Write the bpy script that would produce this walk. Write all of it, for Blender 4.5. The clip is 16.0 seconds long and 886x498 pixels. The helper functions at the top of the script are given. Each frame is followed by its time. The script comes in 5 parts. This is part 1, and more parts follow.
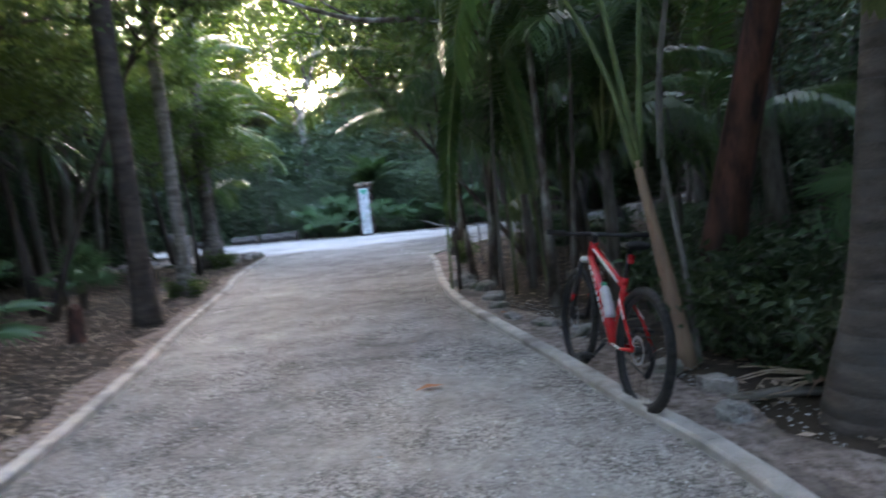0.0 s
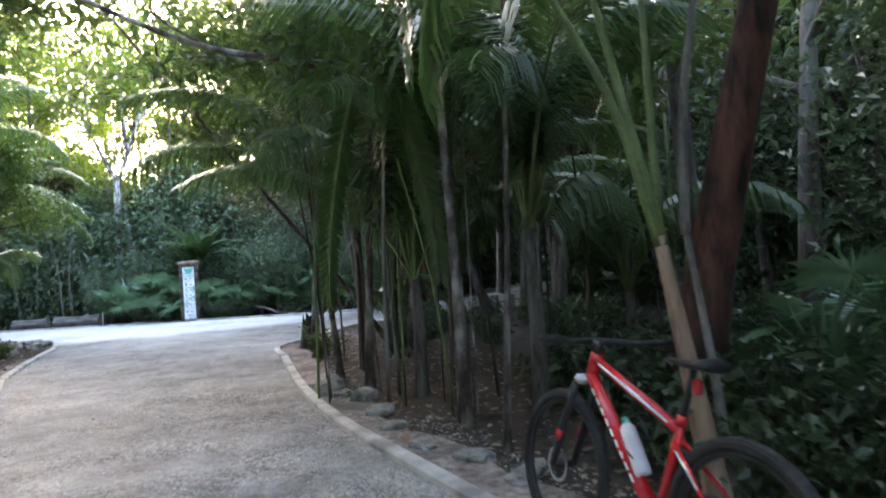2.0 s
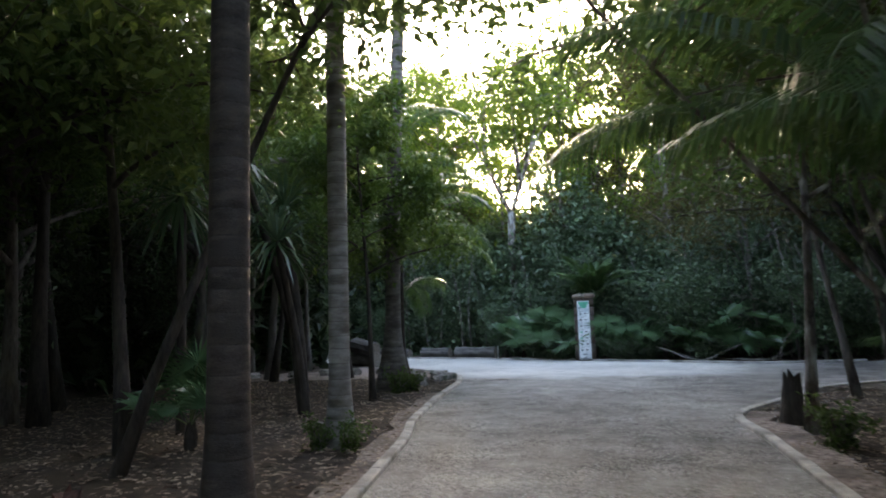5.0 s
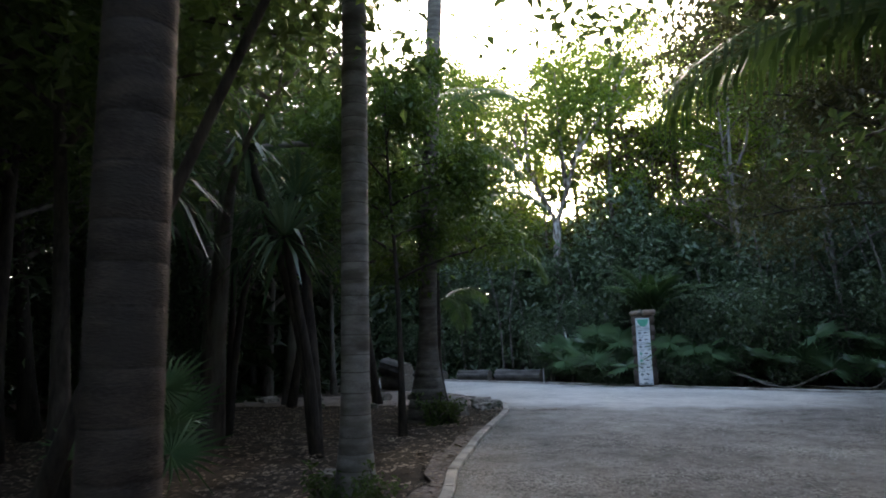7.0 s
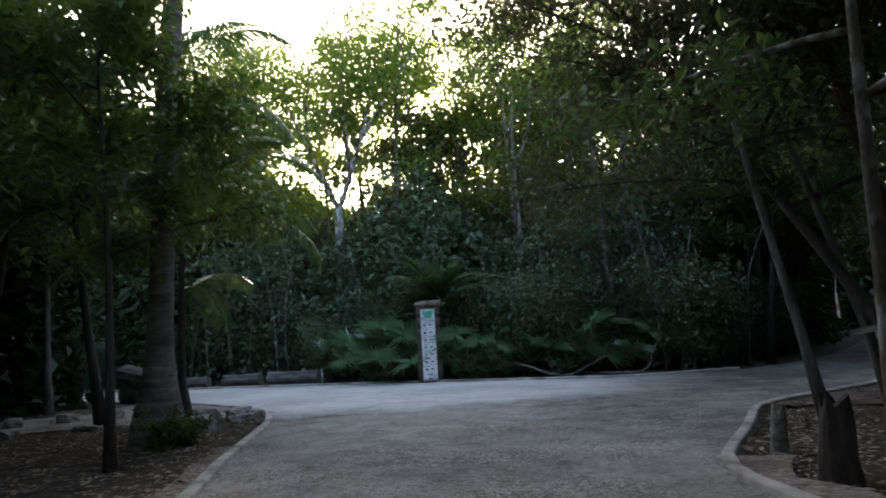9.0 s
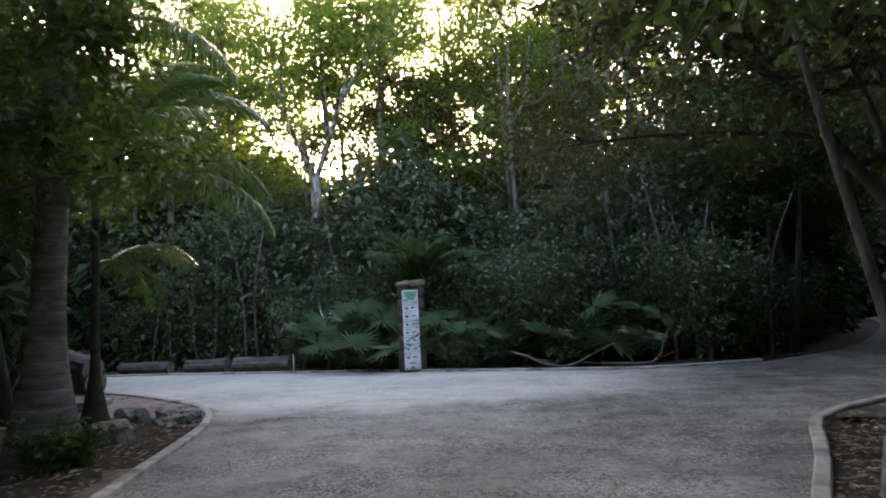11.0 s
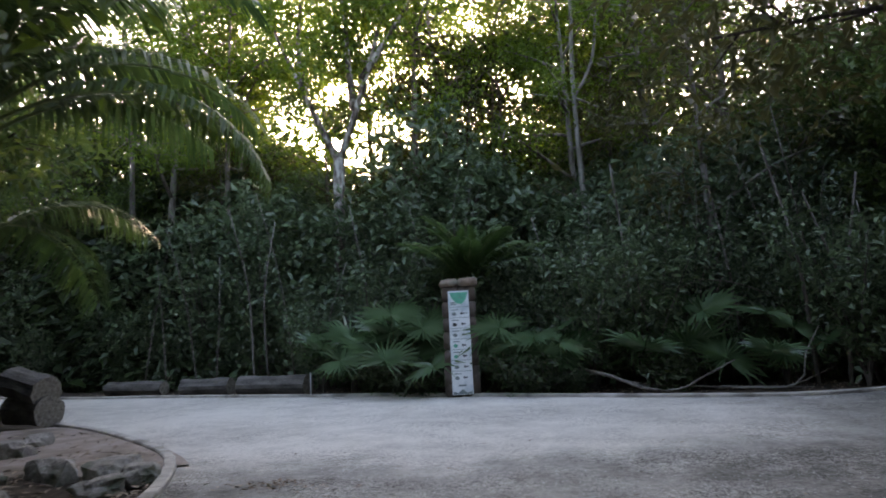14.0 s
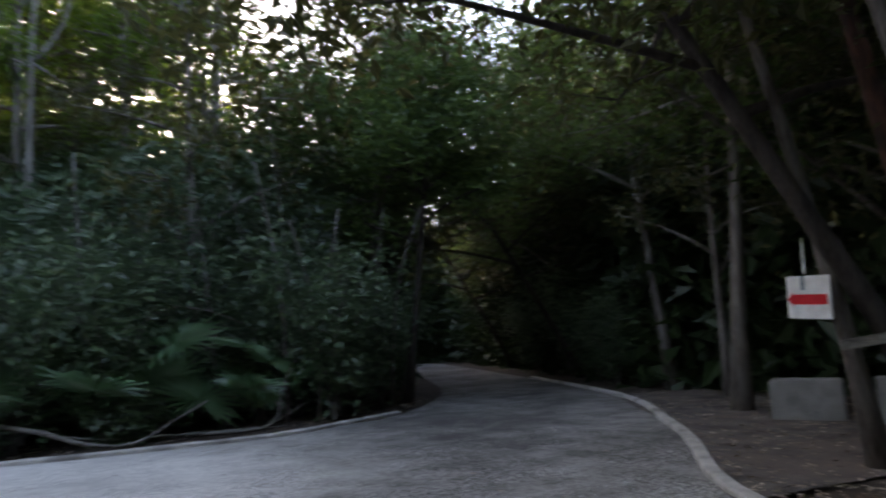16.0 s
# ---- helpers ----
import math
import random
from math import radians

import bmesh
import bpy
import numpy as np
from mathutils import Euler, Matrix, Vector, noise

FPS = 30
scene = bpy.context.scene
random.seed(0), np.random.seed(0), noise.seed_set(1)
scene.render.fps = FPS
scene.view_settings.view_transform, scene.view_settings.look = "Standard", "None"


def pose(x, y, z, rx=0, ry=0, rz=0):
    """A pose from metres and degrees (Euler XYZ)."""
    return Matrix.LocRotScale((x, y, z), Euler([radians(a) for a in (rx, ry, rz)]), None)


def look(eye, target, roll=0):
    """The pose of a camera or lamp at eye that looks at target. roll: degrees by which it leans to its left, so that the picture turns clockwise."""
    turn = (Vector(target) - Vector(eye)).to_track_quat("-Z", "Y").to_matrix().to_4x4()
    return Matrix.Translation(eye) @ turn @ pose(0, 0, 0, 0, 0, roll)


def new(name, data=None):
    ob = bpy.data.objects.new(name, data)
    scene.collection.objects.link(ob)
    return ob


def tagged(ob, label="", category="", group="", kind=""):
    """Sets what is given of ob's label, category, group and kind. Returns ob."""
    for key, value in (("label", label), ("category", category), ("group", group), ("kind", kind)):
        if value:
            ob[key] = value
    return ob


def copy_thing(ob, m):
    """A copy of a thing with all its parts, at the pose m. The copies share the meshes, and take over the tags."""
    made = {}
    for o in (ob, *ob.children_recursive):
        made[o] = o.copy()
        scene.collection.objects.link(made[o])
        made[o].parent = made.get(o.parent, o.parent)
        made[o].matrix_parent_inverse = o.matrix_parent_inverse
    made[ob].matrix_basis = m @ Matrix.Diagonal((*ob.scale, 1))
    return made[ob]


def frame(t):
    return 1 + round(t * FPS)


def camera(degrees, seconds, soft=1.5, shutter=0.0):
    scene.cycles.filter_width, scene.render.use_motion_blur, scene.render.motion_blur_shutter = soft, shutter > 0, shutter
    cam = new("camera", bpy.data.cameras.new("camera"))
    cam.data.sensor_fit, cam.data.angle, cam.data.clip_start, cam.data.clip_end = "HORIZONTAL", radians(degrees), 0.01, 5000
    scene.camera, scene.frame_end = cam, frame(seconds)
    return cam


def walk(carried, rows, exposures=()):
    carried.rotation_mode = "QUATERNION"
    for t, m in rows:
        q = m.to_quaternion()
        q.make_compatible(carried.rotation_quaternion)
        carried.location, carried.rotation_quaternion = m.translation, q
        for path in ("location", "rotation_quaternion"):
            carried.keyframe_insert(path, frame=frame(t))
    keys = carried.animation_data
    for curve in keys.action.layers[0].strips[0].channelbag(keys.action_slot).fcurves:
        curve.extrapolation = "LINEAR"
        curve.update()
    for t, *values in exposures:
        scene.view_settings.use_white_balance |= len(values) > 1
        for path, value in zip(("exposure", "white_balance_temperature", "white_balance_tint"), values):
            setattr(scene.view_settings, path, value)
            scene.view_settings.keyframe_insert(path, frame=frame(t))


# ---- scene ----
cam = camera(69.6, 16.0, soft=1.8, shutter=0.5)
PATH = [
    (0, (0.792, 0.881, 1.369), (0.323, 2.817, 1.198), -6.3),
    (0.5, (0.507, 1.124, 1.362), (0.35, 3.109, 1.177), -1.6),
    (1, (0.398, 1.648, 1.364), (0.357, 3.641, 1.199), -5.7),
    (1.5, (0.107, 2.032, 1.404), (0.11, 4.03, 1.325), -5.2),
    (2, (-0.043, 2.479, 1.382), (0.037, 4.477, 1.433), -4.0),
    (2.5, (-0.333, 2.984, 1.393), (-0.362, 4.98, 1.515), -5.3),
    (3, (-0.614, 3.531, 1.376), (-0.811, 5.515, 1.529), -5.1),
    (3.5, (-0.924, 4.069, 1.406), (-1.239, 6.037, 1.574), -5.3),
    (4, (-1.281, 4.488, 1.441), (-1.926, 6.375, 1.589), -3.7),
    (4.5, (-1.579, 4.934, 1.416), (-2.475, 6.712, 1.601), -2.1),
    (7, (-3.153, 7.176, 1.339), (-4.221, 8.841, 1.635), -1.4),
    (7.5, (-3.366, 7.664, 1.333), (-4.342, 9.386, 1.619), -1.1),
    (8, (-3.484, 8.174, 1.299), (-4.309, 9.974, 1.583), -1.3),
    (8.5, (-3.656, 8.65, 1.279), (-4.338, 10.51, 1.55), -2.3),
    (9, (-3.773, 9.139, 1.231), (-4.239, 11.066, 1.499), -3.5),
    (11.5, (-4.223, 11.697, 1.329), (-4.684, 13.633, 1.528), -2.8),
    (12, (-4.501, 12.306, 1.286), (-5.128, 14.192, 1.509), -1.9),
    (12.5, (-4.72, 12.844, 1.246), (-5.364, 14.724, 1.471), -1.9),
    (13, (-4.981, 13.372, 1.296), (-5.605, 15.26, 1.51), -2.8),
    (13.5, (-5.282, 13.758, 1.289), (-5.862, 15.658, 1.519), -2.6),
    (14, (-5.45, 14.332, 1.201), (-5.974, 16.244, 1.459), -2.9),
    (14.5, (-5.569, 14.88, 1.186), (-6.068, 16.796, 1.467), -3.0),
    (15, (-5.496, 15.494, 1.199), (-5.743, 17.457, 1.491), -3.1),
    (15.5, (-5.457, 15.906, 1.179), (-5.067, 17.844, 1.485), -3.4),
    (15.6, (-5.442, 15.958, 1.175), (-4.929, 17.866, 1.483), -2.9),
    (15.8, (-5.453, 16.055, 1.153), (-4.642, 17.858, 1.45), -3.2),
    (16, (-5.533, 16.251, 1.121), (-4.511, 17.945, 1.413), -3.3),
]
walk(cam, [(t, look(eye, target, roll)) for t, eye, target, roll in PATH],
     [(0.0, 4.35, 6700, 19), (0.5, 4.25, 6700, 19), (1.5, 4.65, 6800, 18), (3.0, 4.95, 7500, 16), (4.0, 4.25, 7400, 15), (4.5, 3.95, 7400, 15), (7.0, 3.1, 7100, 15), (8.0, 2.9, 7100, 15), (9.0, 3.0, 7200, 15),
      (11.5, 3.45, 8000, 20), (12.5, 3.5, 8000, 20), (13.5, 3.3, 8000, 20), (14.5, 3.2, 8000, 20), (15.5, 2.85, 7400, 19), (16.0, 3.2, 7500, 20)])

# ---- world and light ----
SUN_AZ, SUN_EL = radians(-18), radians(19)
world = bpy.data.worlds.new("sky")
scene.world = world
world.use_nodes = True
wn = world.node_tree
sky = wn.nodes.new("ShaderNodeTexSky")
sky.sky_type, sky.sun_disc = "NISHITA", False
sky.sun_elevation, sky.sun_rotation = SUN_EL, SUN_AZ
sky.air_density, sky.dust_density, sky.ozone_density = 1.0, 2.5, 1.0
wn.links.new(sky.outputs[0], wn.nodes["Background"].inputs[0])
wn.nodes["Background"].inputs[1].default_value = 0.15
sun = new("sun", bpy.data.lights.new("sun", "SUN"))
sun.data.energy, sun.data.angle, sun.data.color = 0.95, radians(2.0), (1.0, 0.86, 0.66)
to_sun = Vector((math.sin(SUN_AZ) * math.cos(SUN_EL), math.cos(SUN_AZ) * math.cos(SUN_EL), math.sin(SUN_EL)))
sun.matrix_world = look(to_sun * 60, (0, 0, 0))


# ---- materials ----
def material(name, a, b, scale=8.0, rough=0.85, bump=0.3, fine=90.0, metal=0.0, stretch=(1, 1, 1), stain=None, island=0.0, clear=0.0, spec=0.4, fine_bump=False):
    """A surface whose colour runs from a to b by two scales of noise, with relief; stain: a third colour in large patches."""
    m = bpy.data.materials.new(name)
    m.use_nodes = True
    n, l = m.node_tree.nodes, m.node_tree.links
    bsdf = n["Principled BSDF"]
    co, mp = n.new("ShaderNodeTexCoord"), n.new("ShaderNodeMapping")
    mp.inputs["Scale"].default_value = stretch
    l.new(co.outputs["Object"], mp.inputs["Vector"])
    n1, n2 = n.new("ShaderNodeTexNoise"), n.new("ShaderNodeTexNoise")
    n1.inputs["Scale"].default_value, n1.inputs["Detail"].default_value = scale, 6
    n2.inputs["Scale"].default_value, n2.inputs["Detail"].default_value = fine, 3
    l.new(mp.outputs[0], n1.inputs["Vector"])
    l.new(mp.outputs[0], n2.inputs["Vector"])
    add = n.new("ShaderNodeMath")
    add.operation = "MULTIPLY_ADD"
    l.new(n2.outputs["Fac"], add.inputs[0])
    add.inputs[1].default_value = 0.5
    sub = n.new("ShaderNodeMath")
    sub.operation = "ADD"
    l.new(n1.outputs["Fac"], sub.inputs[0])
    sub.inputs[1].default_value = -0.25
    l.new(sub.outputs[0], add.inputs[2])
    ramp = n.new("ShaderNodeValToRGB")
    ramp.color_ramp.elements[0].position, ramp.color_ramp.elements[1].position = 0.3, 0.7
    ramp.color_ramp.elements[0].color, ramp.color_ramp.elements[1].color = (*a, 1), (*b, 1)
    l.new(add.outputs[0], ramp.inputs[0])
    colour = ramp.outputs[0]
    if stain:
        n3, r3, mx = n.new("ShaderNodeTexNoise"), n.new("ShaderNodeValToRGB"), n.new("ShaderNodeMix")
        n3.inputs["Scale"].default_value, n3.inputs["Detail"].default_value = stain[3], 5
        l.new(mp.outputs[0], n3.inputs["Vector"])
        r3.color_ramp.elements[0].position, r3.color_ramp.elements[1].position = 0.48, 0.66
        l.new(n3.outputs["Fac"], r3.inputs[0])
        mx.data_type = "RGBA"
        mx.inputs["B"].default_value = (*stain[:3], 1)
        l.new(r3.outputs[0], mx.inputs["Factor"])
        l.new(colour, mx.inputs["A"])
        colour = mx.outputs["Result"]
    if island:
        ge, mr, hs = n.new("ShaderNodeNewGeometry"), n.new("ShaderNodeMapRange"), n.new("ShaderNodeHueSaturation")
        mr.inputs["To Min"].default_value, mr.inputs["To Max"].default_value = 1 - island, 1 + island
        l.new(ge.outputs["Random Per Island"], mr.inputs["Value"])
        l.new(mr.outputs[0], hs.inputs["Value"])
        l.new(colour, hs.inputs["Color"])
        colour = hs.outputs[0]
    l.new(colour, bsdf.inputs["Base Color"])
    bp = n.new("ShaderNodeBump")
    bp.inputs["Strength"].default_value, bp.inputs["Distance"].default_value = bump, 0.02
    l.new(n2.outputs["Fac"] if fine_bump else add.outputs[0], bp.inputs["Height"])
    l.new(bp.outputs[0], bsdf.inputs["Normal"])
    bsdf.inputs["Roughness"].default_value, bsdf.inputs["Metallic"].default_value = rough, metal
    bsdf.inputs["Coat Weight"].default_value = clear
    bsdf.inputs["Specular IOR Level"].default_value = spec
    return m


def leaf_material(name, a, b, through_light=0.35, rough=0.45, spec=0.35):
    """Leaves: each island its own green, a sheen, and light that comes through the blade."""
    m = bpy.data.materials.new(name)
    m.use_nodes = True
    n, l = m.node_tree.nodes, m.node_tree.links
    bsdf, out = n["Principled BSDF"], n["Material Output"]
    ge, oi = n.new("ShaderNodeNewGeometry"), n.new("ShaderNodeObjectInfo")
    add = n.new("ShaderNodeMath")
    add.operation = "MULTIPLY_ADD"
    l.new(oi.outputs["Random"], add.inputs[0])
    add.inputs[1].default_value = 0.35
    sc = n.new("ShaderNodeMath")
    sc.operation = "MULTIPLY"
    l.new(ge.outputs["Random Per Island"], sc.inputs[0])
    sc.inputs[1].default_value = 0.65
    l.new(sc.outputs[0], add.inputs[2])
    ramp = n.new("ShaderNodeValToRGB")
    ramp.color_ramp.elements[0].color, ramp.color_ramp.elements[1].color = (*a, 1), (*b, 1)
    l.new(add.outputs[0], ramp.inputs[0])
    l.new(ramp.outputs[0], bsdf.inputs["Base Color"])
    bsdf.inputs["Roughness"].default_value = rough
    bsdf.inputs["Specular IOR Level"].default_value = spec
    tr, mx = n.new("ShaderNodeBsdfTranslucent"), n.new("ShaderNodeMixShader")
    hs = n.new("ShaderNodeHueSaturation")
    hs.inputs["Hue"].default_value, hs.inputs["Saturation"].default_value, hs.inputs["Value"].default_value = 0.48, 1.1, 2.0
    l.new(ramp.outputs[0], hs.inputs["Color"])
    l.new(hs.outputs[0], tr.inputs["Color"])
    mx.inputs[0].default_value = through_light
    l.new(bsdf.outputs[0], mx.inputs[1])
    l.new(tr.outputs[0], mx.inputs[2])
    l.new(mx.outputs[0], out.inputs["Surface"])
    return m


def gravel_material():
    """Packed pale gravel: small stones told apart by colour and relief, dusty patches, finer grit between."""
    m = bpy.data.materials.new("gravel road")
    m.use_nodes = True
    n, l = m.node_tree.nodes, m.node_tree.links
    bsdf, co = n["Principled BSDF"], n.new("ShaderNodeTexCoord")

    def noise_at(scale, detail=5):
        q = n.new("ShaderNodeTexNoise")
        q.inputs["Scale"].default_value, q.inputs["Detail"].default_value = scale, detail
        l.new(co.outputs["Object"], q.inputs["Vector"])
        return q.outputs["Fac"]

    def maths(kind, a, b, c=None):
        q = n.new("ShaderNodeMath")
        q.operation = kind
        for k, value in enumerate((a, b, c)):
            if isinstance(value, (int, float)):
                q.inputs[k].default_value = value
            elif value is not None:
                l.new(value, q.inputs[k])
        return q.outputs[0]

    cells = []
    for scale in (46.0, 115.0):
        vo = n.new("ShaderNodeTexVoronoi")
        vo.inputs["Scale"].default_value = scale
        l.new(co.outputs["Object"], vo.inputs["Vector"])
        sep = n.new("ShaderNodeSeparateColor")
        l.new(vo.outputs["Color"], sep.inputs[0])
        cells.append((sep.outputs[0], vo.outputs["Distance"]))
    tone = maths("MULTIPLY_ADD", cells[0][0], 0.38, maths("MULTIPLY", cells[1][0], 0.36))
    bare = maths("MAXIMUM", maths("MULTIPLY_ADD", noise_at(1.1, 3), 3.2, -1.1), 0.15)
    tone = maths("MULTIPLY_ADD", maths("ADD", tone, -0.37), bare, 0.37)
    tone = maths("MULTIPLY_ADD", noise_at(0.35), 0.55, tone)
    tone = maths("MULTIPLY_ADD", noise_at(2.4), 0.40, tone)
    tone = maths("MULTIPLY_ADD", noise_at(14.0), 0.30, maths("ADD", tone, -0.49))
    sep = n.new("ShaderNodeSeparateXYZ")
    l.new(co.outputs["Object"], sep.inputs[0])

    def rise(value, low, high):
        q = n.new("ShaderNodeMapRange")
        q.interpolation_type = "SMOOTHSTEP"
        q.inputs["From Min"].default_value, q.inputs["From Max"].default_value = low, high
        l.new(value, q.inputs["Value"])
        return q.outputs[0]

    # tone paler across the junction's left part, darker along the track and on the right
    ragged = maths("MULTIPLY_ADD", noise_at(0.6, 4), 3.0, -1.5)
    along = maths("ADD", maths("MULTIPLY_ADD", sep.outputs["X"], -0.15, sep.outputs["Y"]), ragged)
    junction_pale = maths("MULTIPLY", rise(along, 20.2, 22.6), rise(maths("MULTIPLY_ADD", ragged, 0.8, sep.outputs["X"]), -1.5, -6.5))
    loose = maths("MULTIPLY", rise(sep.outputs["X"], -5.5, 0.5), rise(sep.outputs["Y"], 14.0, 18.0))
    tone = maths("MULTIPLY_ADD", loose, -0.12, maths("ADD", tone, maths("MULTIPLY_ADD", junction_pale, 0.33, -0.13)))
    ramp = n.new("ShaderNodeValToRGB")
    for e, p, c in zip((ramp.color_ramp.elements[0], ramp.color_ramp.elements[1]), (0.18, 0.82), ((0.085, 0.078, 0.07), (0.68, 0.64, 0.58))):
        e.position, e.color = p, (*c, 1)
    l.new(tone, ramp.inputs[0])
    l.new(ramp.outputs[0], bsdf.inputs["Base Color"])
    bp = n.new("ShaderNodeBump")
    bp.inputs["Strength"].default_value, bp.inputs["Distance"].default_value = 0.6, 0.008
    l.new(maths("MULTIPLY_ADD", cells[0][1], -1.0, maths("MULTIPLY", cells[1][1], -0.6)), bp.inputs["Height"])
    l.new(bp.outputs[0], bsdf.inputs["Normal"])
    bsdf.inputs["Roughness"].default_value, bsdf.inputs["Specular IOR Level"].default_value = 0.95, 0.2
    return m


def plain(name, c, rough=0.5, metal=0.0, clear=0.0):
    return material(name, tuple(v * 0.85 for v in c), tuple(min(1, v * 1.1) for v in c), 14, rough, 0.05, 160, metal, clear=clear)


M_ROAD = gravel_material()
M_SOIL = material("forest soil", (0.025, 0.019, 0.015), (0.095, 0.072, 0.056), 5, 0.95, 0.9, 60, stain=(0.06, 0.045, 0.03, 0.7), spec=0.2)
M_VERGE = material("pale stony verge", (0.12, 0.09, 0.075), (0.40, 0.33, 0.285), 14, 0.95, 0.9, 45, stain=(0.12, 0.095, 0.08, 1.5), spec=0.2)
M_SHOULDER = material("trodden dirt", (0.065, 0.054, 0.047), (0.17, 0.142, 0.122), 3, 0.95, 0.6, 60, stain=(0.16, 0.12, 0.10, 1.1), spec=0.2)
M_SAND = material("pink sand", (0.26, 0.20, 0.17), (0.40, 0.33, 0.29), 3, 0.95, 0.5, 80, stain=(0.2, 0.16, 0.13, 1.2), spec=0.2)
M_KERB = material("kerb concrete", (0.38, 0.35, 0.31), (0.60, 0.55, 0.49), 6, 0.9, 0.5, 120, stain=(0.24, 0.215, 0.19, 2.5))
M_ROCK = material("limestone", (0.15, 0.13, 0.115), (0.46, 0.42, 0.38), 7, 0.9, 0.8, 60, stain=(0.08, 0.09, 0.06, 4))
M_BLOCK = material("dark stone", (0.06, 0.047, 0.038), (0.16, 0.125, 0.105), 9, 0.85, 0.6, 70, stain=(0.11, 0.08, 0.06, 3))
M_CAP = material("weathered capstone", (0.16, 0.11, 0.08), (0.34, 0.25, 0.19), 10, 0.85, 0.7, 60, stain=(0.2, 0.19, 0.15, 5))
M_GREYPALM = material("palm trunk", (0.17, 0.155, 0.145), (0.36, 0.34, 0.32), 5, 0.85, 0.4, 50, stretch=(1, 1, 3), stain=(0.12, 0.10, 0.085, 2))
M_RING = material("palm trunk scar", (0.07, 0.06, 0.055), (0.16, 0.14, 0.125), 12, 0.9, 0.4, 50)
M_BARK = material("bark", (0.06, 0.048, 0.04), (0.19, 0.165, 0.145), 9, 0.9, 0.9, 40, stretch=(1, 1, 0.25), stain=(0.22, 0.21, 0.19, 3))
M_PALEBARK = material("pale bark", (0.10, 0.092, 0.082), (0.27, 0.25, 0.225), 8, 0.85, 0.5, 50, stretch=(1, 1, 0.4), stain=(0.10, 0.09, 0.07, 4))
M_REDBARK = material("peeling red bark", (0.022, 0.014, 0.012), (0.17, 0.07, 0.05), 7, 0.8, 1.0, 26, stretch=(1, 1, 0.3), stain=(0.028, 0.022, 0.02, 2.2))
M_SHEATH = material("palm sheath", (0.22, 0.13, 0.09), (0.42, 0.29, 0.20), 6, 0.7, 0.3, 40, stretch=(2, 2, 0.15))
M_DEADWOOD = material("dead wood", (0.09, 0.075, 0.06), (0.32, 0.29, 0.25), 9, 0.9, 0.7, 50, stretch=(0.4, 1, 1))
M_LOG = material("log bark", (0.05, 0.045, 0.04), (0.17, 0.155, 0.14), 7, 0.9, 0.8, 45, stretch=(0.3, 1, 1))
M_CUT = material("sawn log end", (0.10, 0.08, 0.065), (0.28, 0.24, 0.19), 20, 0.85, 0.4, 80)
M_LEAF = leaf_material("broad leaves", (0.028, 0.060, 0.020), (0.10, 0.15, 0.045))
# leaf green darkened so that gaps in the woods read as deep shade
M_SHADOWLEAF = leaf_material("leaves darkened for shade", (0.012, 0.028, 0.010), (0.040, 0.065, 0.022), 0.15)
M_DARKBARK = material("dark bark", (0.02, 0.016, 0.013), (0.075, 0.06, 0.05), 9, 0.9, 0.9, 40, stretch=(1, 1, 0.25))
M_LEAFBLUE = leaf_material("shrub leaves", (0.022, 0.052, 0.026), (0.125, 0.185, 0.092), 0.2, 0.36, 0.6)
M_LEAFLIGHT = leaf_material("light leaves", (0.045, 0.095, 0.016), (0.13, 0.19, 0.035), 0.45)
M_LEAFMID = leaf_material("green crown leaves", (0.028, 0.066, 0.016), (0.085, 0.14, 0.03), 0.28)
M_LEAFBROWN = leaf_material("olive leaves", (0.030, 0.040, 0.015), (0.085, 0.085, 0.030), 0.3)
M_FAN = leaf_material("fan palm leaf", (0.05, 0.12, 0.055), (0.16, 0.26, 0.135), 0.22, 0.24, 0.9)
M_FROND = leaf_material("feather palm leaf", (0.028, 0.07, 0.024), (0.08, 0.14, 0.042), 0.28, 0.36, 0.6)
M_STRAP = leaf_material("strap leaf", (0.045, 0.095, 0.045), (0.12, 0.18, 0.095), 0.2, 0.26, 0.8)
M_SHADELEAF = leaf_material("shade plant leaves", (0.018, 0.042, 0.018), (0.075, 0.11, 0.048), 0.2, 0.35, 0.5)
M_STALK = material("green stalk", (0.07, 0.11, 0.035), (0.16, 0.20, 0.07), 6, 0.5, 0.1, 50)
M_LITTER = material("dry leaves", (0.08, 0.048, 0.03), (0.42, 0.33, 0.25), 3, 0.85, 0.1, 40, island=0.5)
M_PEBBLE = material("pebbles", (0.24, 0.235, 0.225), (0.56, 0.55, 0.53), 30, 0.9, 0.2, 90, island=0.4)
M_RED = plain("red bicycle paint", (0.62, 0.02, 0.025), 0.25, 0.0, 0.6)
M_WHITE = plain("white paint", (0.78, 0.78, 0.76), 0.45)
M_BLACK = plain("black metal", (0.018, 0.018, 0.02), 0.4)
M_RUBBER = material("tyre rubber", (0.012, 0.012, 0.012), (0.035, 0.033, 0.031), 20, 0.85, 0.4, 120)
M_CHROME = plain("bare metal", (0.55, 0.55, 0.56), 0.28, 1.0)
M_BOTTLE = plain("cloudy bottle plastic", (0.72, 0.66, 0.68), 0.35)
M_GREENCAP = plain("green bottle cap", (0.10, 0.50, 0.33), 0.4)
M_PANEL = material("white sign panel", (0.80, 0.84, 0.86), (0.90, 0.92, 0.93), 5, 0.4, 0.03, 60, stain=(0.55, 0.62, 0.66, 3))
M_MINT = plain("mint green print", (0.10, 0.48, 0.33), 0.45)
M_INK = plain("dark print", (0.03, 0.035, 0.045), 0.5)
M_GREYINK = plain("grey print", (0.22, 0.27, 0.28), 0.5)
M_SIGNRED = plain("red arrow paint", (0.62, 0.02, 0.03), 0.5)
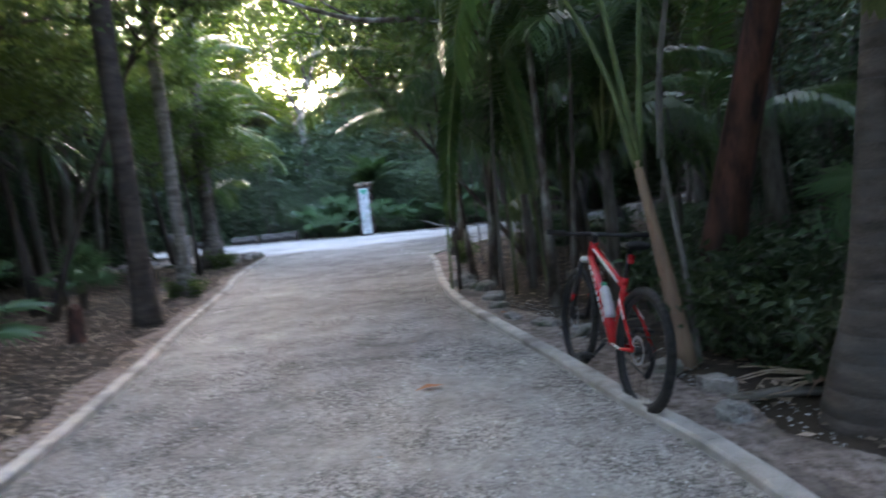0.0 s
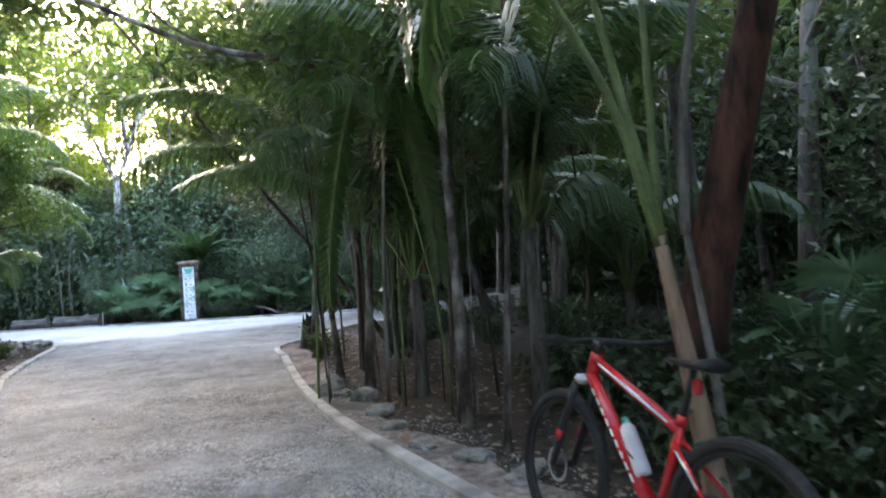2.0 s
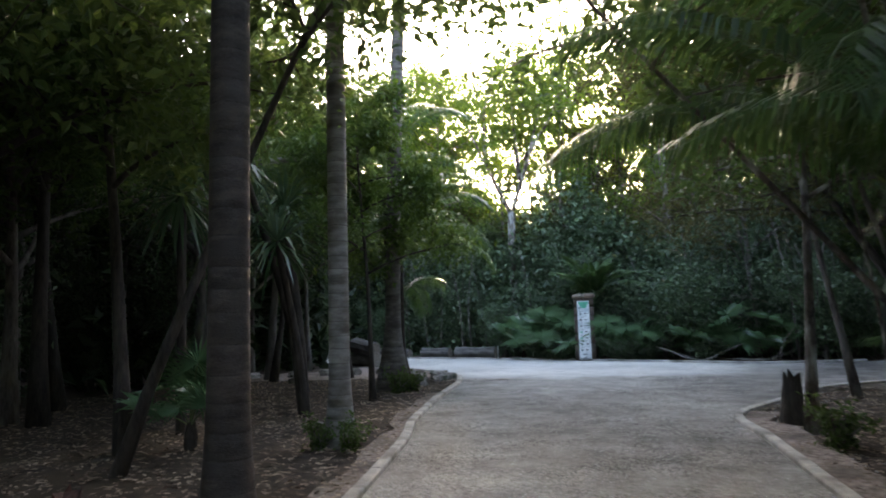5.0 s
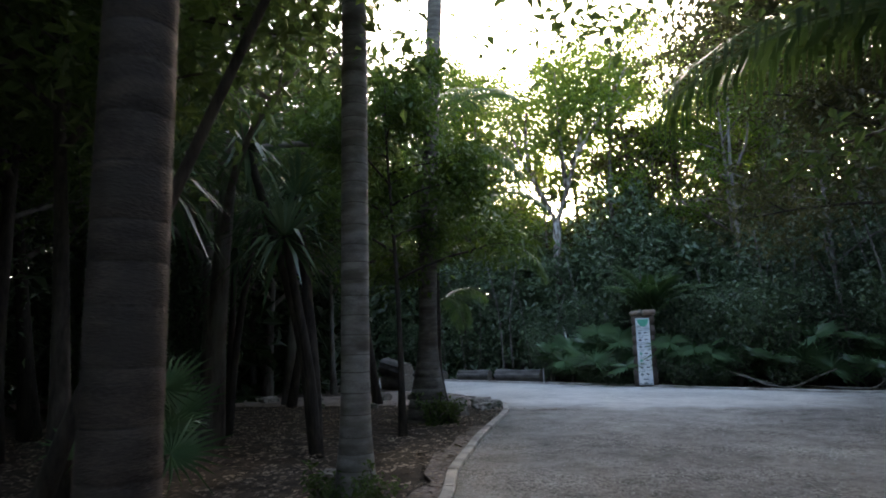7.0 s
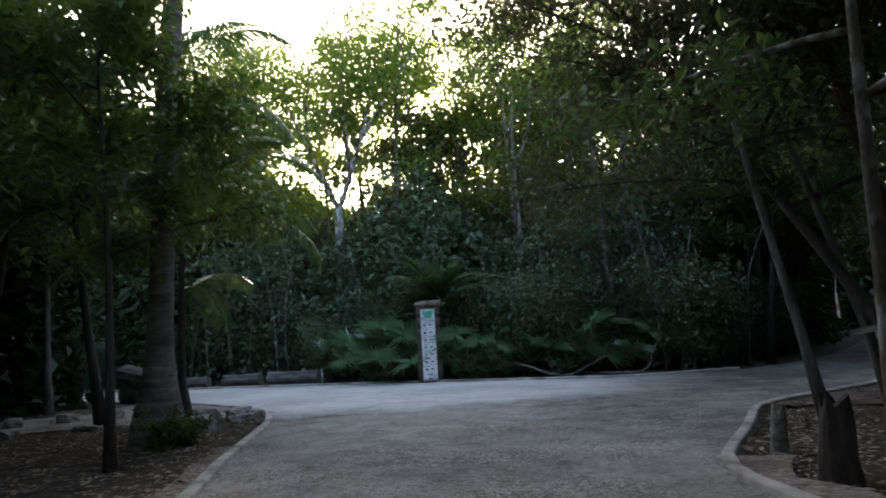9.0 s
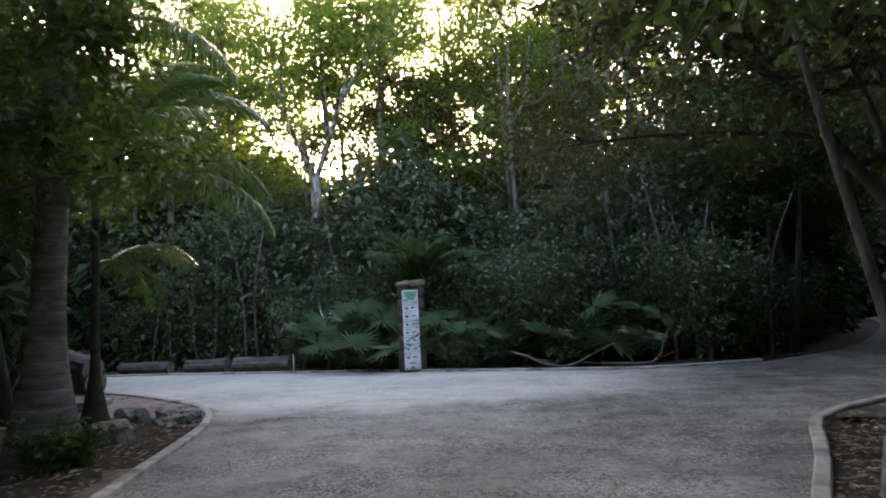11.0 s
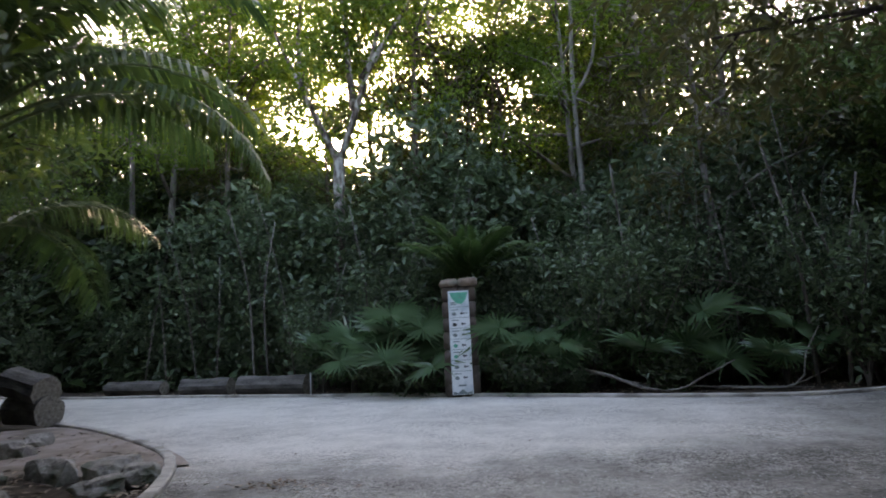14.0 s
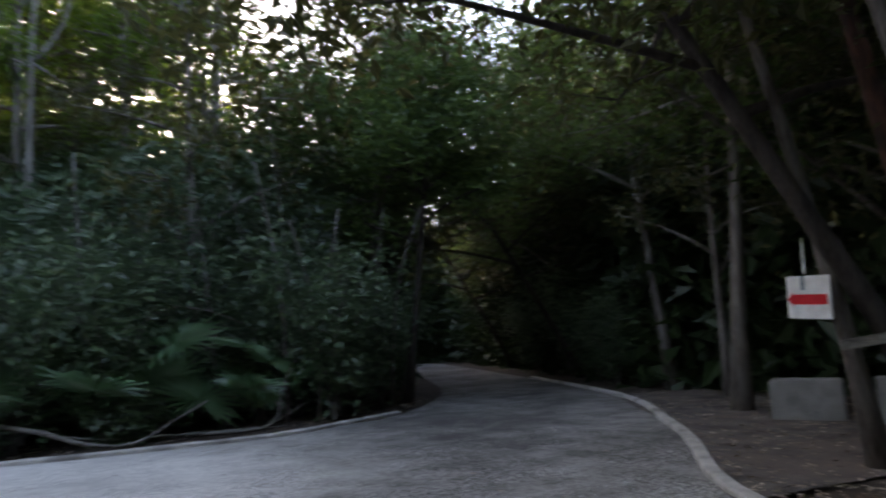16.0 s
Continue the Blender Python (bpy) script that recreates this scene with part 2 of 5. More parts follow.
M_CONCRETE = material("concrete block", (0.18, 0.175, 0.165), (0.34, 0.33, 0.31), 4, 0.9, 0.5, 70, stain=(0.12, 0.11, 0.10, 2))
M_ORANGE = plain("orange dead leaf", (0.36, 0.14, 0.05), 0.8)


# ---- mesh helpers ----
def mesh(name, v, f, mats, slots=None, smooth=False):
    me = bpy.data.meshes.new(name)
    me.from_pydata([tuple(p) for p in np.asarray(v, float).tolist()], [], f if isinstance(f, list) else np.asarray(f).tolist())
    for m in mats if isinstance(mats, (list, tuple)) else [mats]:
        me.materials.append(m)
    if slots is not None:
        me.polygons.foreach_set("material_index", np.asarray(slots, dtype=np.int32))
    if smooth:
        me.polygons.foreach_set("use_smooth", np.ones(len(me.polygons), dtype=bool))
    me.update()
    return me


def join(*pieces):
    v, f, n = [], [], 0
    for pv, pf in pieces:
        v.extend(np.asarray(pv, float).tolist())
        f.extend([tuple(int(i) + n for i in face) for face in pf])
        n = len(v)
    return v, f


def tube(points, radii, n=8, caps=True):
    """A tapering tube through points."""
    p = np.asarray(points, float)
    r = np.broadcast_to(np.asarray(radii, float), (len(p),))
    d = np.gradient(p, axis=0)
    d /= np.linalg.norm(d, axis=1)[:, None] + 1e-12
    ref = np.array([1.0, 0, 0]) if abs(d[0][0]) < 0.8 else np.array([0, 1.0, 0])
    a = np.cross(d[0], ref)
    v = []
    ang = np.linspace(0, 2 * np.pi, n, endpoint=False)
    for i in range(len(p)):
        a = a - d[i] * (a @ d[i])
        a /= np.linalg.norm(a) + 1e-12
        b = np.cross(d[i], a)
        v.append(p[i] + r[i] * (np.cos(ang)[:, None] * a + np.sin(ang)[:, None] * b))
    f = [(i * n + j, i * n + (j + 1) % n, (i + 1) * n + (j + 1) % n, (i + 1) * n + j) for i in range(len(p) - 1) for j in range(n)]
    if caps:
        f += [tuple(range(n))[::-1], tuple((len(p) - 1) * n + j for j in range(n))]
    return np.concatenate(v).tolist(), f


def smooth_line(points, step=0.5):
    """Points on a Catmull-Rom curve, about step apart."""
    p = [np.asarray(q, float) for q in points]
    p = [2 * p[0] - p[1], *p, 2 * p[-1] - p[-2]]
    out = []
    for a, b, c, d in zip(p, p[1:], p[2:], p[3:]):
        k = max(2, round(np.linalg.norm(c - b) / step))
        for t in np.linspace(0, 1, k, endpoint=False):
            out.append(0.5 * (2 * b + (c - a) * t + (2 * a - 5 * b + 4 * c - d) * t * t + (3 * b - a - 3 * c + d) * t**3))
    return np.array([*out, p[-2]])


def box(sx, sy, sz, bevel=0.01, centre=(0, 0, 0), rough=0.0, seed=0):
    """A bevelled block; rough: how far its corners wander."""
    bm = bmesh.new()
    bmesh.ops.create_cube(bm, size=1)
    rng = random.Random(seed)
    for w in bm.verts:
        w.co = Vector((w.co.x * sx, w.co.y * sy, w.co.z * sz)) + Vector([rng.uniform(-rough, rough) for _ in range(3)])
    if bevel:
        bmesh.ops.bevel(bm, geom=bm.edges[:], offset=bevel, segments=2, affect="EDGES")
    v = [tuple(w.co + Vector(centre)) for w in bm.verts]
    bm.verts.index_update()
    f = [tuple(w.index for w in face.verts) for face in bm.faces]
    bm.free()
    return v, f


def stone(sx, sy, sz, seed, detail=3):
    """A rough rock, flat below."""
    bm = bmesh.new()
    bmesh.ops.create_icosphere(bm, subdivisions=detail, radius=0.5)
    off = Vector((seed * 7.3, seed * 3.1, 0))
    for w in bm.verts:
        c = w.co * 2
        k = 1 + 0.55 * noise.noise(c * 0.9 + off) + 0.3 * noise.noise(c * 2.2 + off) + 0.1 * noise.noise(c * 6 + off)
        q = Vector([max(-0.44, min(0.44, x * k)) for x in w.co])
        w.co = Vector((q.x * sx * 1.3, q.y * sy * 1.3, max(-0.25, q.z) * sz * 1.3))
    v = [tuple(w.co) for w in bm.verts]
    bm.verts.index_update()
    f = [tuple(w.index for w in face.verts) for face in bm.faces]
    bm.free()
    return v, f


def ring_tube(major, minor, nu=40, nv=8, squash=1.0, knob=0.0):
    v, f = [], []
    for i in range(nu):
        a = 2 * math.pi * i / nu
        for j in range(nv):
            b = 2 * math.pi * j / nv
            r = major + (minor + (knob if i % 2 and math.cos(b) > 0.2 else 0)) * math.cos(b)
            v.append((r * math.cos(a), squash * minor * math.sin(b), r * math.sin(a)))
    for i in range(nu):
        for j in range(nv):
            f.append((i * nv + j, ((i + 1) % nu) * nv + j, ((i + 1) % nu) * nv + (j + 1) % nv, i * nv + (j + 1) % nv))
    return v, f


def moved(piece, m):
    v, f = piece
    return [tuple(m @ Vector(p)) for p in v], f


def part(name, me, parent, label="", m=None):
    ob = new(name, me)
    ob.parent = parent
    if m is not None:
        ob.matrix_basis = m
    return tagged(ob, label)


def thing(name, label, category, group="", m=None, kind=""):
    ob = new(name)
    ob.empty_display_size = 0.1
    if m is not None:
        ob.matrix_basis = m
    return tagged(ob, label, category, group, kind)


def scatter_leaves(centres, length, width, rng, droop=0.35, flat=0.6):
    """Folded leaf blades at centres: vertices and faces as arrays."""
    n = len(centres)
    az = rng.uniform(0, 2 * np.pi, n)
    el = rng.normal(-droop, 0.45, n)
    d = np.stack([np.cos(az) * np.cos(el), np.sin(az) * np.cos(el), np.sin(el)], 1)
    up = np.stack([rng.normal(0, flat, n), rng.normal(0, flat, n), np.ones(n)], 1)
    s = np.cross(d, up)
    s /= np.linalg.norm(s, axis=1)[:, None] + 1e-9
    u = np.cross(s, d)
    k = rng.uniform(0.65, 1.35, n)[:, None]
    ln, wd = length * k, width * k
    base = centres
    mid = base + d * ln * 0.45
    v = np.stack([base, mid + s * wd * 0.5 + u * wd * 0.22, base + d * ln - u * ln * 0.12, mid - s * wd * 0.5 + u * wd * 0.22], 1).reshape(-1, 3)
    i = np.arange(n)[:, None] * 4
    f = np.concatenate([i + [0, 1, 2], i + [0, 2, 3]], 1).reshape(-1, 3)
    return v, f


# ---- plan ----
KERB_RIGHT = [(2.5, -6), (2.4, -3), (2.2, 0), (1.75, 2.3), (1.37, 3.63), (1.06, 4.32), (0.83, 4.75), (0.6, 5.25), (0.27, 5.95), (-0.2, 6.9), (-0.93, 8.45),
              (-1.57, 10.2), (-2.05, 11.85), (-2.5, 13.5), (-2.85, 14.5), (-2.87, 15.4), (-2.45, 16.8), (-2.2, 17.7), (-1.9, 18.75), (-1.25, 19.65), (-0.35, 20.5), (0.78, 21.75), (3.1, 24.8), (6.0, 31.0), (9.5, 39.5), (12.6, 48), (13.2, 56)]
KERB_LEFT = [(-0.6, -6), (-1.0, -2), (-1.6, 1), (-2.52, 3.61), (-3.44, 5.85), (-4.32, 7.7), (-4.9, 9.04), (-6.13, 11.83), (-6.8, 13.05), (-7.3, 14.2), (-7.82, 15.4),
             (-8.28, 16.6), (-8.7, 17.75), (-9.05, 18.6), (-9.45, 19.35), (-10.15, 20.3), (-11.0, 21.0), (-12.8, 22.15), (-14.7, 23.06)]
FAR_EDGE = [(-34, 31), (-26, 29), (-19, 27.45), (-16, 27.2), (-12, 26.6), (-9.9, 26.35), (-6.75, 25.6), (-5, 25.2), (-3, 25.0), (-1.7, 25.5), (-0.7, 25.9),
            (1.9, 29), (4.6, 34.5), (7.6, 42), (9.4, 49), (9.0, 56)]
kerb_r, kerb_l, far_edge = (smooth_line(c, 0.5) for c in (KERB_RIGHT, KERB_LEFT, FAR_EDGE))
ROAD = np.array([*kerb_r, *far_edge[::-1], (-34, 28), (-19, 24.9), *kerb_l[::-1]])


def in_road(p):
    """Which of the points p (n x 2) lie in the road's outline."""
    x, y = np.asarray(p, float)[:, 0], np.asarray(p, float)[:, 1]
    inside = np.zeros(len(x), dtype=bool)
    for (ax, ay), (bx, by) in zip(ROAD, np.roll(ROAD, -1, 0)):
        cross = (ay > y) != (by > y)
        inside ^= cross & (x < (bx - ax) * (y - ay) / (by - ay + 1e-12) + ax)
    return inside


def road_gap(p):
    """Distance of points from the road's edge, negative on the road."""
    p = np.asarray(p, float)
    best = np.full(len(p), 1e9)
    for a, b in zip(ROAD, np.roll(ROAD, -1, 0)):
        t = np.clip(((p - a) @ (b - a)) / ((b - a) @ (b - a) + 1e-12), 0, 1)[:, None]
        best = np.minimum(best, np.linalg.norm(p - a - t * (b - a), axis=1))
    return np.where(in_road(p), -best, best)


# ---- ground, road, kerbs ----
def ground_sheet():
    xs = np.concatenate([[-400, -150, -70], np.arange(-40, 24, 0.5), [60, 150, 400]])
    ys = np.concatenate([[-400, -120, -40], np.arange(-12, 70, 0.5), [90, 180, 400]])
    gx, gy = np.meshgrid(xs, ys)
    z = np.array([0.05 * noise.noise(Vector((x * 0.5, y * 0.5, 0))) + 0.03 * noise.noise(Vector((x * 1.7, y * 1.7, 5))) for x, y in zip(gx.ravel(), gy.ravel())])
    gap = road_gap(np.stack([gx.ravel(), gy.ravel()], 1))
    z = np.where(gap < 0.6, -0.06, -0.01 + z)
    w = len(xs)
    f = [(j * w + i, j * w + i + 1, (j + 1) * w + i + 1, (j + 1) * w + i) for j in range(len(ys) - 1) for i in range(w - 1)]
    return mesh("ground", np.stack([gx.ravel(), gy.ravel(), z], 1), f, M_SOIL, smooth=True)


tagged(new("ground", ground_sheet()), "dark forest soil strewn with dry leaf litter", "ground", kind="structure")


def flat_sheet(name, outline, z, mat):
    bm = bmesh.new()
    face = bm.faces.new([bm.verts.new((x, y, z)) for x, y in outline])
    bm.normal_update()
    if face.normal.z < 0:
        face.normal_flip()
    bmesh.ops.triangulate(bm, faces=[face])
    me = bpy.data.meshes.new(name)
    bm.to_mesh(me)
    bm.free()
    me.materials.append(mat)
    return me


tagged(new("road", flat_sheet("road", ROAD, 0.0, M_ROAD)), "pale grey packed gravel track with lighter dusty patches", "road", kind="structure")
SAND = smooth_line([(-9.75, 20.0), (-10.6, 20.75), (-12.6, 21.95), (-14.2, 22.6), (-15, 21.8), (-14.6, 20.9), (-17, 19.2), (-22, 16.4), (-22, 14.4), (-16, 17.0), (-13, 18.4), (-11.4, 19.1), (-10.2, 19.5)], 0.5)
def strip(line, near, far):
    """An outline beside a line, from near to far off its right side."""
    p = smooth_line(line, 0.5)
    d = np.gradient(p, axis=0)
    n = np.stack([d[:, 1], -d[:, 0]], 1)
    n /= np.linalg.norm(n, axis=1)[:, None]
    wave = np.array([0.3 * noise.noise(Vector((x * 1.9, y * 1.9, 2))) for x, y in p])[:, None]
    return np.concatenate([p + n * near, (p + n * (far + wave))[::-1]])


tagged(new("verge_1", flat_sheet("verge_1", strip(KERB_RIGHT[2:16], 0.11, 0.5), 0.022, M_VERGE)), "pale stony verge strewn with limestone chips", "verge", kind="structure")
tagged(new("verge_2", flat_sheet("verge_2", strip(KERB_LEFT[1:12], -0.13, -0.42), 0.008, M_VERGE)), "pale sandy verge strewn with dry leaves", "verge", kind="structure")
SHOULDER = smooth_line([(-1.8, 19.0), (-1.15, 19.75), (-0.28, 20.55), (0.85, 21.75), (3.05, 24.6), (4.6, 24.2), (3.4, 21.6), (1.6, 19.6), (-0.2, 18.7)], 0.6)
tagged(new("side_path_2", flat_sheet("side_path_2", SHOULDER, 0.009, M_SHOULDER)), "trodden brown dirt beside the kerb", "path", kind="structure")
tagged(new("side_path", flat_sheet("side_path", SAND, 0.02, M_SAND)), "narrow pinkish sand footpath winding between stones", "path", kind="structure")


def kerb(name, line, side, label):
    """Low concrete edging; side: +1 where it lies to the left of the line."""
    top = thing(name, label, "kerb", kind="structure")
    rng = random.Random(4)
    pts = smooth_line(line, 0.55)
    d = np.gradient(pts, axis=0)
    nrm = np.stack([-d[:, 1], d[:, 0]], 1) * side
    nrm /= np.linalg.norm(nrm, axis=1)[:, None]
    h = 0.055
    prof = [(0.0, -0.06), (0.0, h - 0.014), (0.014, h), (0.106, h), (0.12, h - 0.014), (0.12, -0.06)]
    for i in range(len(pts) - 1):
        dz = rng.uniform(-0.0025, 0.0025)
        ends = []
        for p, n, k in ((pts[i], nrm[i], 0.002), (pts[i + 1], nrm[i + 1], -0.002)):
            along = (pts[i + 1] - pts[i]) / np.linalg.norm(pts[i + 1] - pts[i]) * k
            ends.append([(*(p + along + n * a), z + dz) for a, z in prof])
        v = ends[0] + ends[1]
        f = [(j, j + 1, j + 7, j + 6) for j in range(5)] + [(5, 0, 6, 11), (0, 5, 4, 3, 2, 1), (6, 7, 8, 9, 10, 11)]
        if side > 0:
            f = [tuple(reversed(q)) for q in f]
        part("kerb_stone", mesh("kerb_stone", v, f, M_KERB), top)
    return top


kerb("kerb_1", KERB_RIGHT[:-3], -1, "low curved concrete edging along the gravel track")
kerb("kerb_2", KERB_LEFT, 1, "low curved concrete edging round the palm bed")
kerb("kerb_3", FAR_EDGE[1:11], 1, "thin concrete edging before the dark undergrowth")


# ---- plants ----
def ringed_palm(name, label, base, height, r, swell, seed, fronds=11, lean=(0, 0), ring=0.19, mat=None, foot=0.55):
    top = thing(name, label, "palm tree", m=pose(base[0], base[1], -0.08))
    rng = random.Random(seed)
    zs, rs, sl = [], [], []
    z = 0.0
    while z < height:
        step = ring * rng.uniform(0.8, 1.25)
        for a, k in ((0, 1.0), (0.91, 1.0), (0.94, 0.987), (0.985, 0.992)):
            q = z + a * step
            zs.append(q)
            rs.append(k * (r * (1 - 0.15 * q / height) + swell * math.exp(-((q / foot) ** 2)) + 0.03 * math.exp(-q * 6)))
            sl.append(1 if a == 0.94 else 0)
        z += step
    pts = [(lean[0] * (q / height) ** 1.5, lean[1] * (q / height) ** 1.5, q) for q in zs]
    n = 16
    v, f = tube(pts, rs, n)
    slots = [sl[i // n] for i in range((len(pts) - 1) * n)] + [0, 0]
    part("trunk", mesh("trunk", v, f, [mat or M_GREYPALM, M_DARKBARK if mat is M_BROWNPALM else M_RING], slots, True), top, "smooth grey trunk with dark leaf-scar rings")
    head = (pts[-1][0], pts[-1][1], height)
    shaft = tube([(head[0], head[1], height - 0.02), (head[0], head[1], height + 0.5), (head[0], head[1], height + 1.1)], [r * 0.95, r * 0.9, r * 0.4], 12)
    part("crownshaft", mesh("crownshaft", *shaft, M_STALK, smooth=True), top, "smooth green crownshaft")
    for i in range(fronds):
        tilt = rng.uniform(-35, 45)
        part("frond", FEATHER[i % 3], top, m=pose(head[0], head[1], height + 0.9, 0, -tilt, i * 360 / fronds * 1.0 + rng.uniform(-14, 14)))
    return top


def feather(length, start, bend, count, leaflet, hang, seed):
    """A palm frond along +x from the origin, arching down; leaflets hang from its rib."""
    rng = np.random.default_rng(seed)
    k = 14
    a = np.radians(start) - np.radians(bend) * np.linspace(0, 1, k) ** 1.3
    seg = length / (k - 1)
    p = np.concatenate([[[0, 0, 0]], np.cumsum(np.stack([np.cos(a), 0 * a, np.sin(a)], 1)[:-1] * seg, 0)])
    rib = tube(p, np.linspace(0.022, 0.005, k), 5)
    s = np.repeat(np.linspace(0.2, 0.995, count), 2)
    side = np.tile([1.0, -1.0], count)
    x = s * (k - 1)
    i = np.minimum(x.astype(int), k - 2)
    base = p[i] + (p[i + 1] - p[i]) * (x - i)[:, None]
    t = (p[i + 1] - p[i]) / seg
    ln = leaflet * (0.35 + 0.65 * np.sin(np.pi * (0.12 + 0.8 * s))) * rng.uniform(0.85, 1.1, len(s))
    fw = 0.35 + 0.5 * s + rng.normal(0, 0.08, len(s))
    d = t * fw[:, None] + side[:, None] * np.array([0, 1.0, 0]) + np.array([0, 0, 0.25])
    d /= np.linalg.norm(d, axis=1)[:, None]
    w = 0.012 + 0.009 * np.sin(np.pi * s)
    across = np.cross(d, np.array([0, 0, 1.0]))
    across /= np.linalg.norm(across, axis=1)[:, None]
    down = np.array([0, 0, -1.0])
    m1 = base + d * (ln * 0.35)[:, None]
    m2 = base + d * (ln * 0.68)[:, None] + down * (ln * hang * 0.35)[:, None]
    tip = base + d * (ln * 0.85)[:, None] + down * (ln * hang)[:, None]
    wa = across * w[:, None]
    v = np.stack([base, m1 + wa, m1 - wa, m2 + wa * 0.8, m2 - wa * 0.8, tip], 1).reshape(-1, 3)
    f = []
    for q in range(len(s)):
        o = q * 6
        f += [(o, o + 1, o + 2), (o + 1, o + 3, o + 4, o + 2), (o + 3, o + 5, o + 4)]
    v, f = join(rib, (v, f))
    slots = [1] * len(rib[1]) + [0] * (len(f) - len(rib[1]))
    return mesh("frond", v, f, [M_FROND, M_STALK], slots)


FEATHER = [feather(2.6, 55, 105, 62, 0.58, 0.55, 1), feather(2.3, 45, 85, 56, 0.55, 0.8, 2), feather(2.9, 60, 125, 66, 0.62, 0.45, 3)]
UPRIGHT = [feather(1.9, 42, 60, 54, 0.50, 0.35, 8), feather(1.7, 36, 75, 50, 0.46, 0.5, 9)]
HANGING = feather(2.3, 8, 22, 70, 0.30, 0.15, 6)
LONGFEATHER = [feather(3.4, 62, 95, 74, 0.64, 0.7, 4), feather(3.0, 70, 130, 66, 0.62, 0.9, 5)]


def fan_blade(radius, count, spread, seed):
    """A pleated palmate leaf in the xy plane, hub at the origin, opening towards +x; its split tips taper and droop."""
    rng = random.Random(seed)
    v, f = [(0, 0, 0)], []
    for i in range(count):
        a = radians(-spread / 2 + spread * i / (count - 1))
        h = radians(spread / (count - 1)) * 0.5
        ln = radius * (0.80 + 0.22 * math.cos(a * 0.55)) * rng.uniform(0.88, 1.08)
        cup, dr = 0.22 * ln * abs(math.sin(a * 0.5)) ** 1.5, rng.uniform(0.02, 0.16) + 0.2 * (rng.random() < 0.15)
        o = len(v)
        for q, k, z in ((-h, 0.34, -0.022), (0, 0.34, 0.022), (h, 0.34, -0.022), (-h * 0.24, 0.64, -0.03), (0, 0.64, 0.004), (h * 0.24, 0.64, -0.03), (0, 1.0, -dr * ln)):
            q += rng.uniform(-0.25, 0.25) * h * (k > 0.9) * 3
            v.append((ln * k * math.cos(a + q), ln * k * math.sin(a + q), z * radius / 0.6 + cup * k))
        f += [(0, o, o + 1), (0, o + 1, o + 2), (o, o + 3, o + 4, o + 1), (o + 1, o + 4, o + 5, o + 2), (o + 3, o + 6, o + 4), (o + 4, o + 6, o + 5)]
    return mesh("frond", v, f, M_FAN)


FANS = [fan_blade(0.72, 23, 285, 1), fan_blade(0.62, 20, 260, 2), fan_blade(0.78, 25, 300, 3)]


def petiole_mesh(length):
    k = np.linspace(0, 1, 6)
    return mesh("petiole", *tube(np.stack([k * length * 0.55, 0 * k, length * (k**0.8) * 0.85], 1), np.linspace(0.014, 0.007, 6), 5), M_STALK)


PETIOLES = [petiole_mesh(q) for q in (0.55, 0.85, 1.15)]


def fan_palm(name, label, at, size, fronds, seed, stem=0.15, facing=(0, -1)):
    top = thing(name, label, "fan palm", "fan palms in the undergrowth", pose(at[0], at[1], -0.04))
    rng = random.Random(seed)
    part("stem", mesh("stem", *tube([(0, 0, -0.1), (0.01, 0, stem * 0.6), (0, 0.01, stem + 0.05)], [0.07, 0.08, 0.05], 9), M_DARKBARK), top, "short fibrous stem")
    for i in range(fronds):
        j = rng.choice((0, 1, 1, 2))
        ln = (0.55, 0.85, 1.15)[j]
        az, tip = i * 137.5 + rng.uniform(-20, 20), rng.uniform(-28, 42)
        m = pose(0, 0, stem, 0, 0, az) @ pose(0, 0, 0, 0, tip, 0) @ Matrix.Scale(size, 4)
        q = part("petiole", PETIOLES[j], top, m=m)
        out = Vector((math.cos(radians(az)), math.sin(radians(az)), 0))
        n = (Vector((*facing, 0)) * rng.uniform(-0.1, 0.55) + out * rng.uniform(-0.5, 0.3) + Vector((0, 0, rng.uniform(0.3, 0.6)))).normalized()
        d = out * rng.uniform(0.4, 0.8) + Vector((0, 0, rng.uniform(0.7, 1.6)))
        d = (d - n * d.dot(n)).normalized()
        turn = Matrix((d, n.cross(d), n)).transposed()
        part("frond", FANS[rng.randrange(3)], q, m=pose(ln * 0.55, 0, ln * 0.85) @ (m.to_3x3().normalized().inverted() @ turn).to_4x4())
    return top


def leaning_line(h, lean, wander, rng, k=9):
    t = np.linspace(0, 1, k)
    ph = rng.uniform(0, 6.28, 2)
    return np.stack([lean[0] * t + wander * np.sin(t * 4 + ph[0]) * t, lean[1] * t + wander * np.sin(t * 5 + ph[1]) * t, h * t], 1)


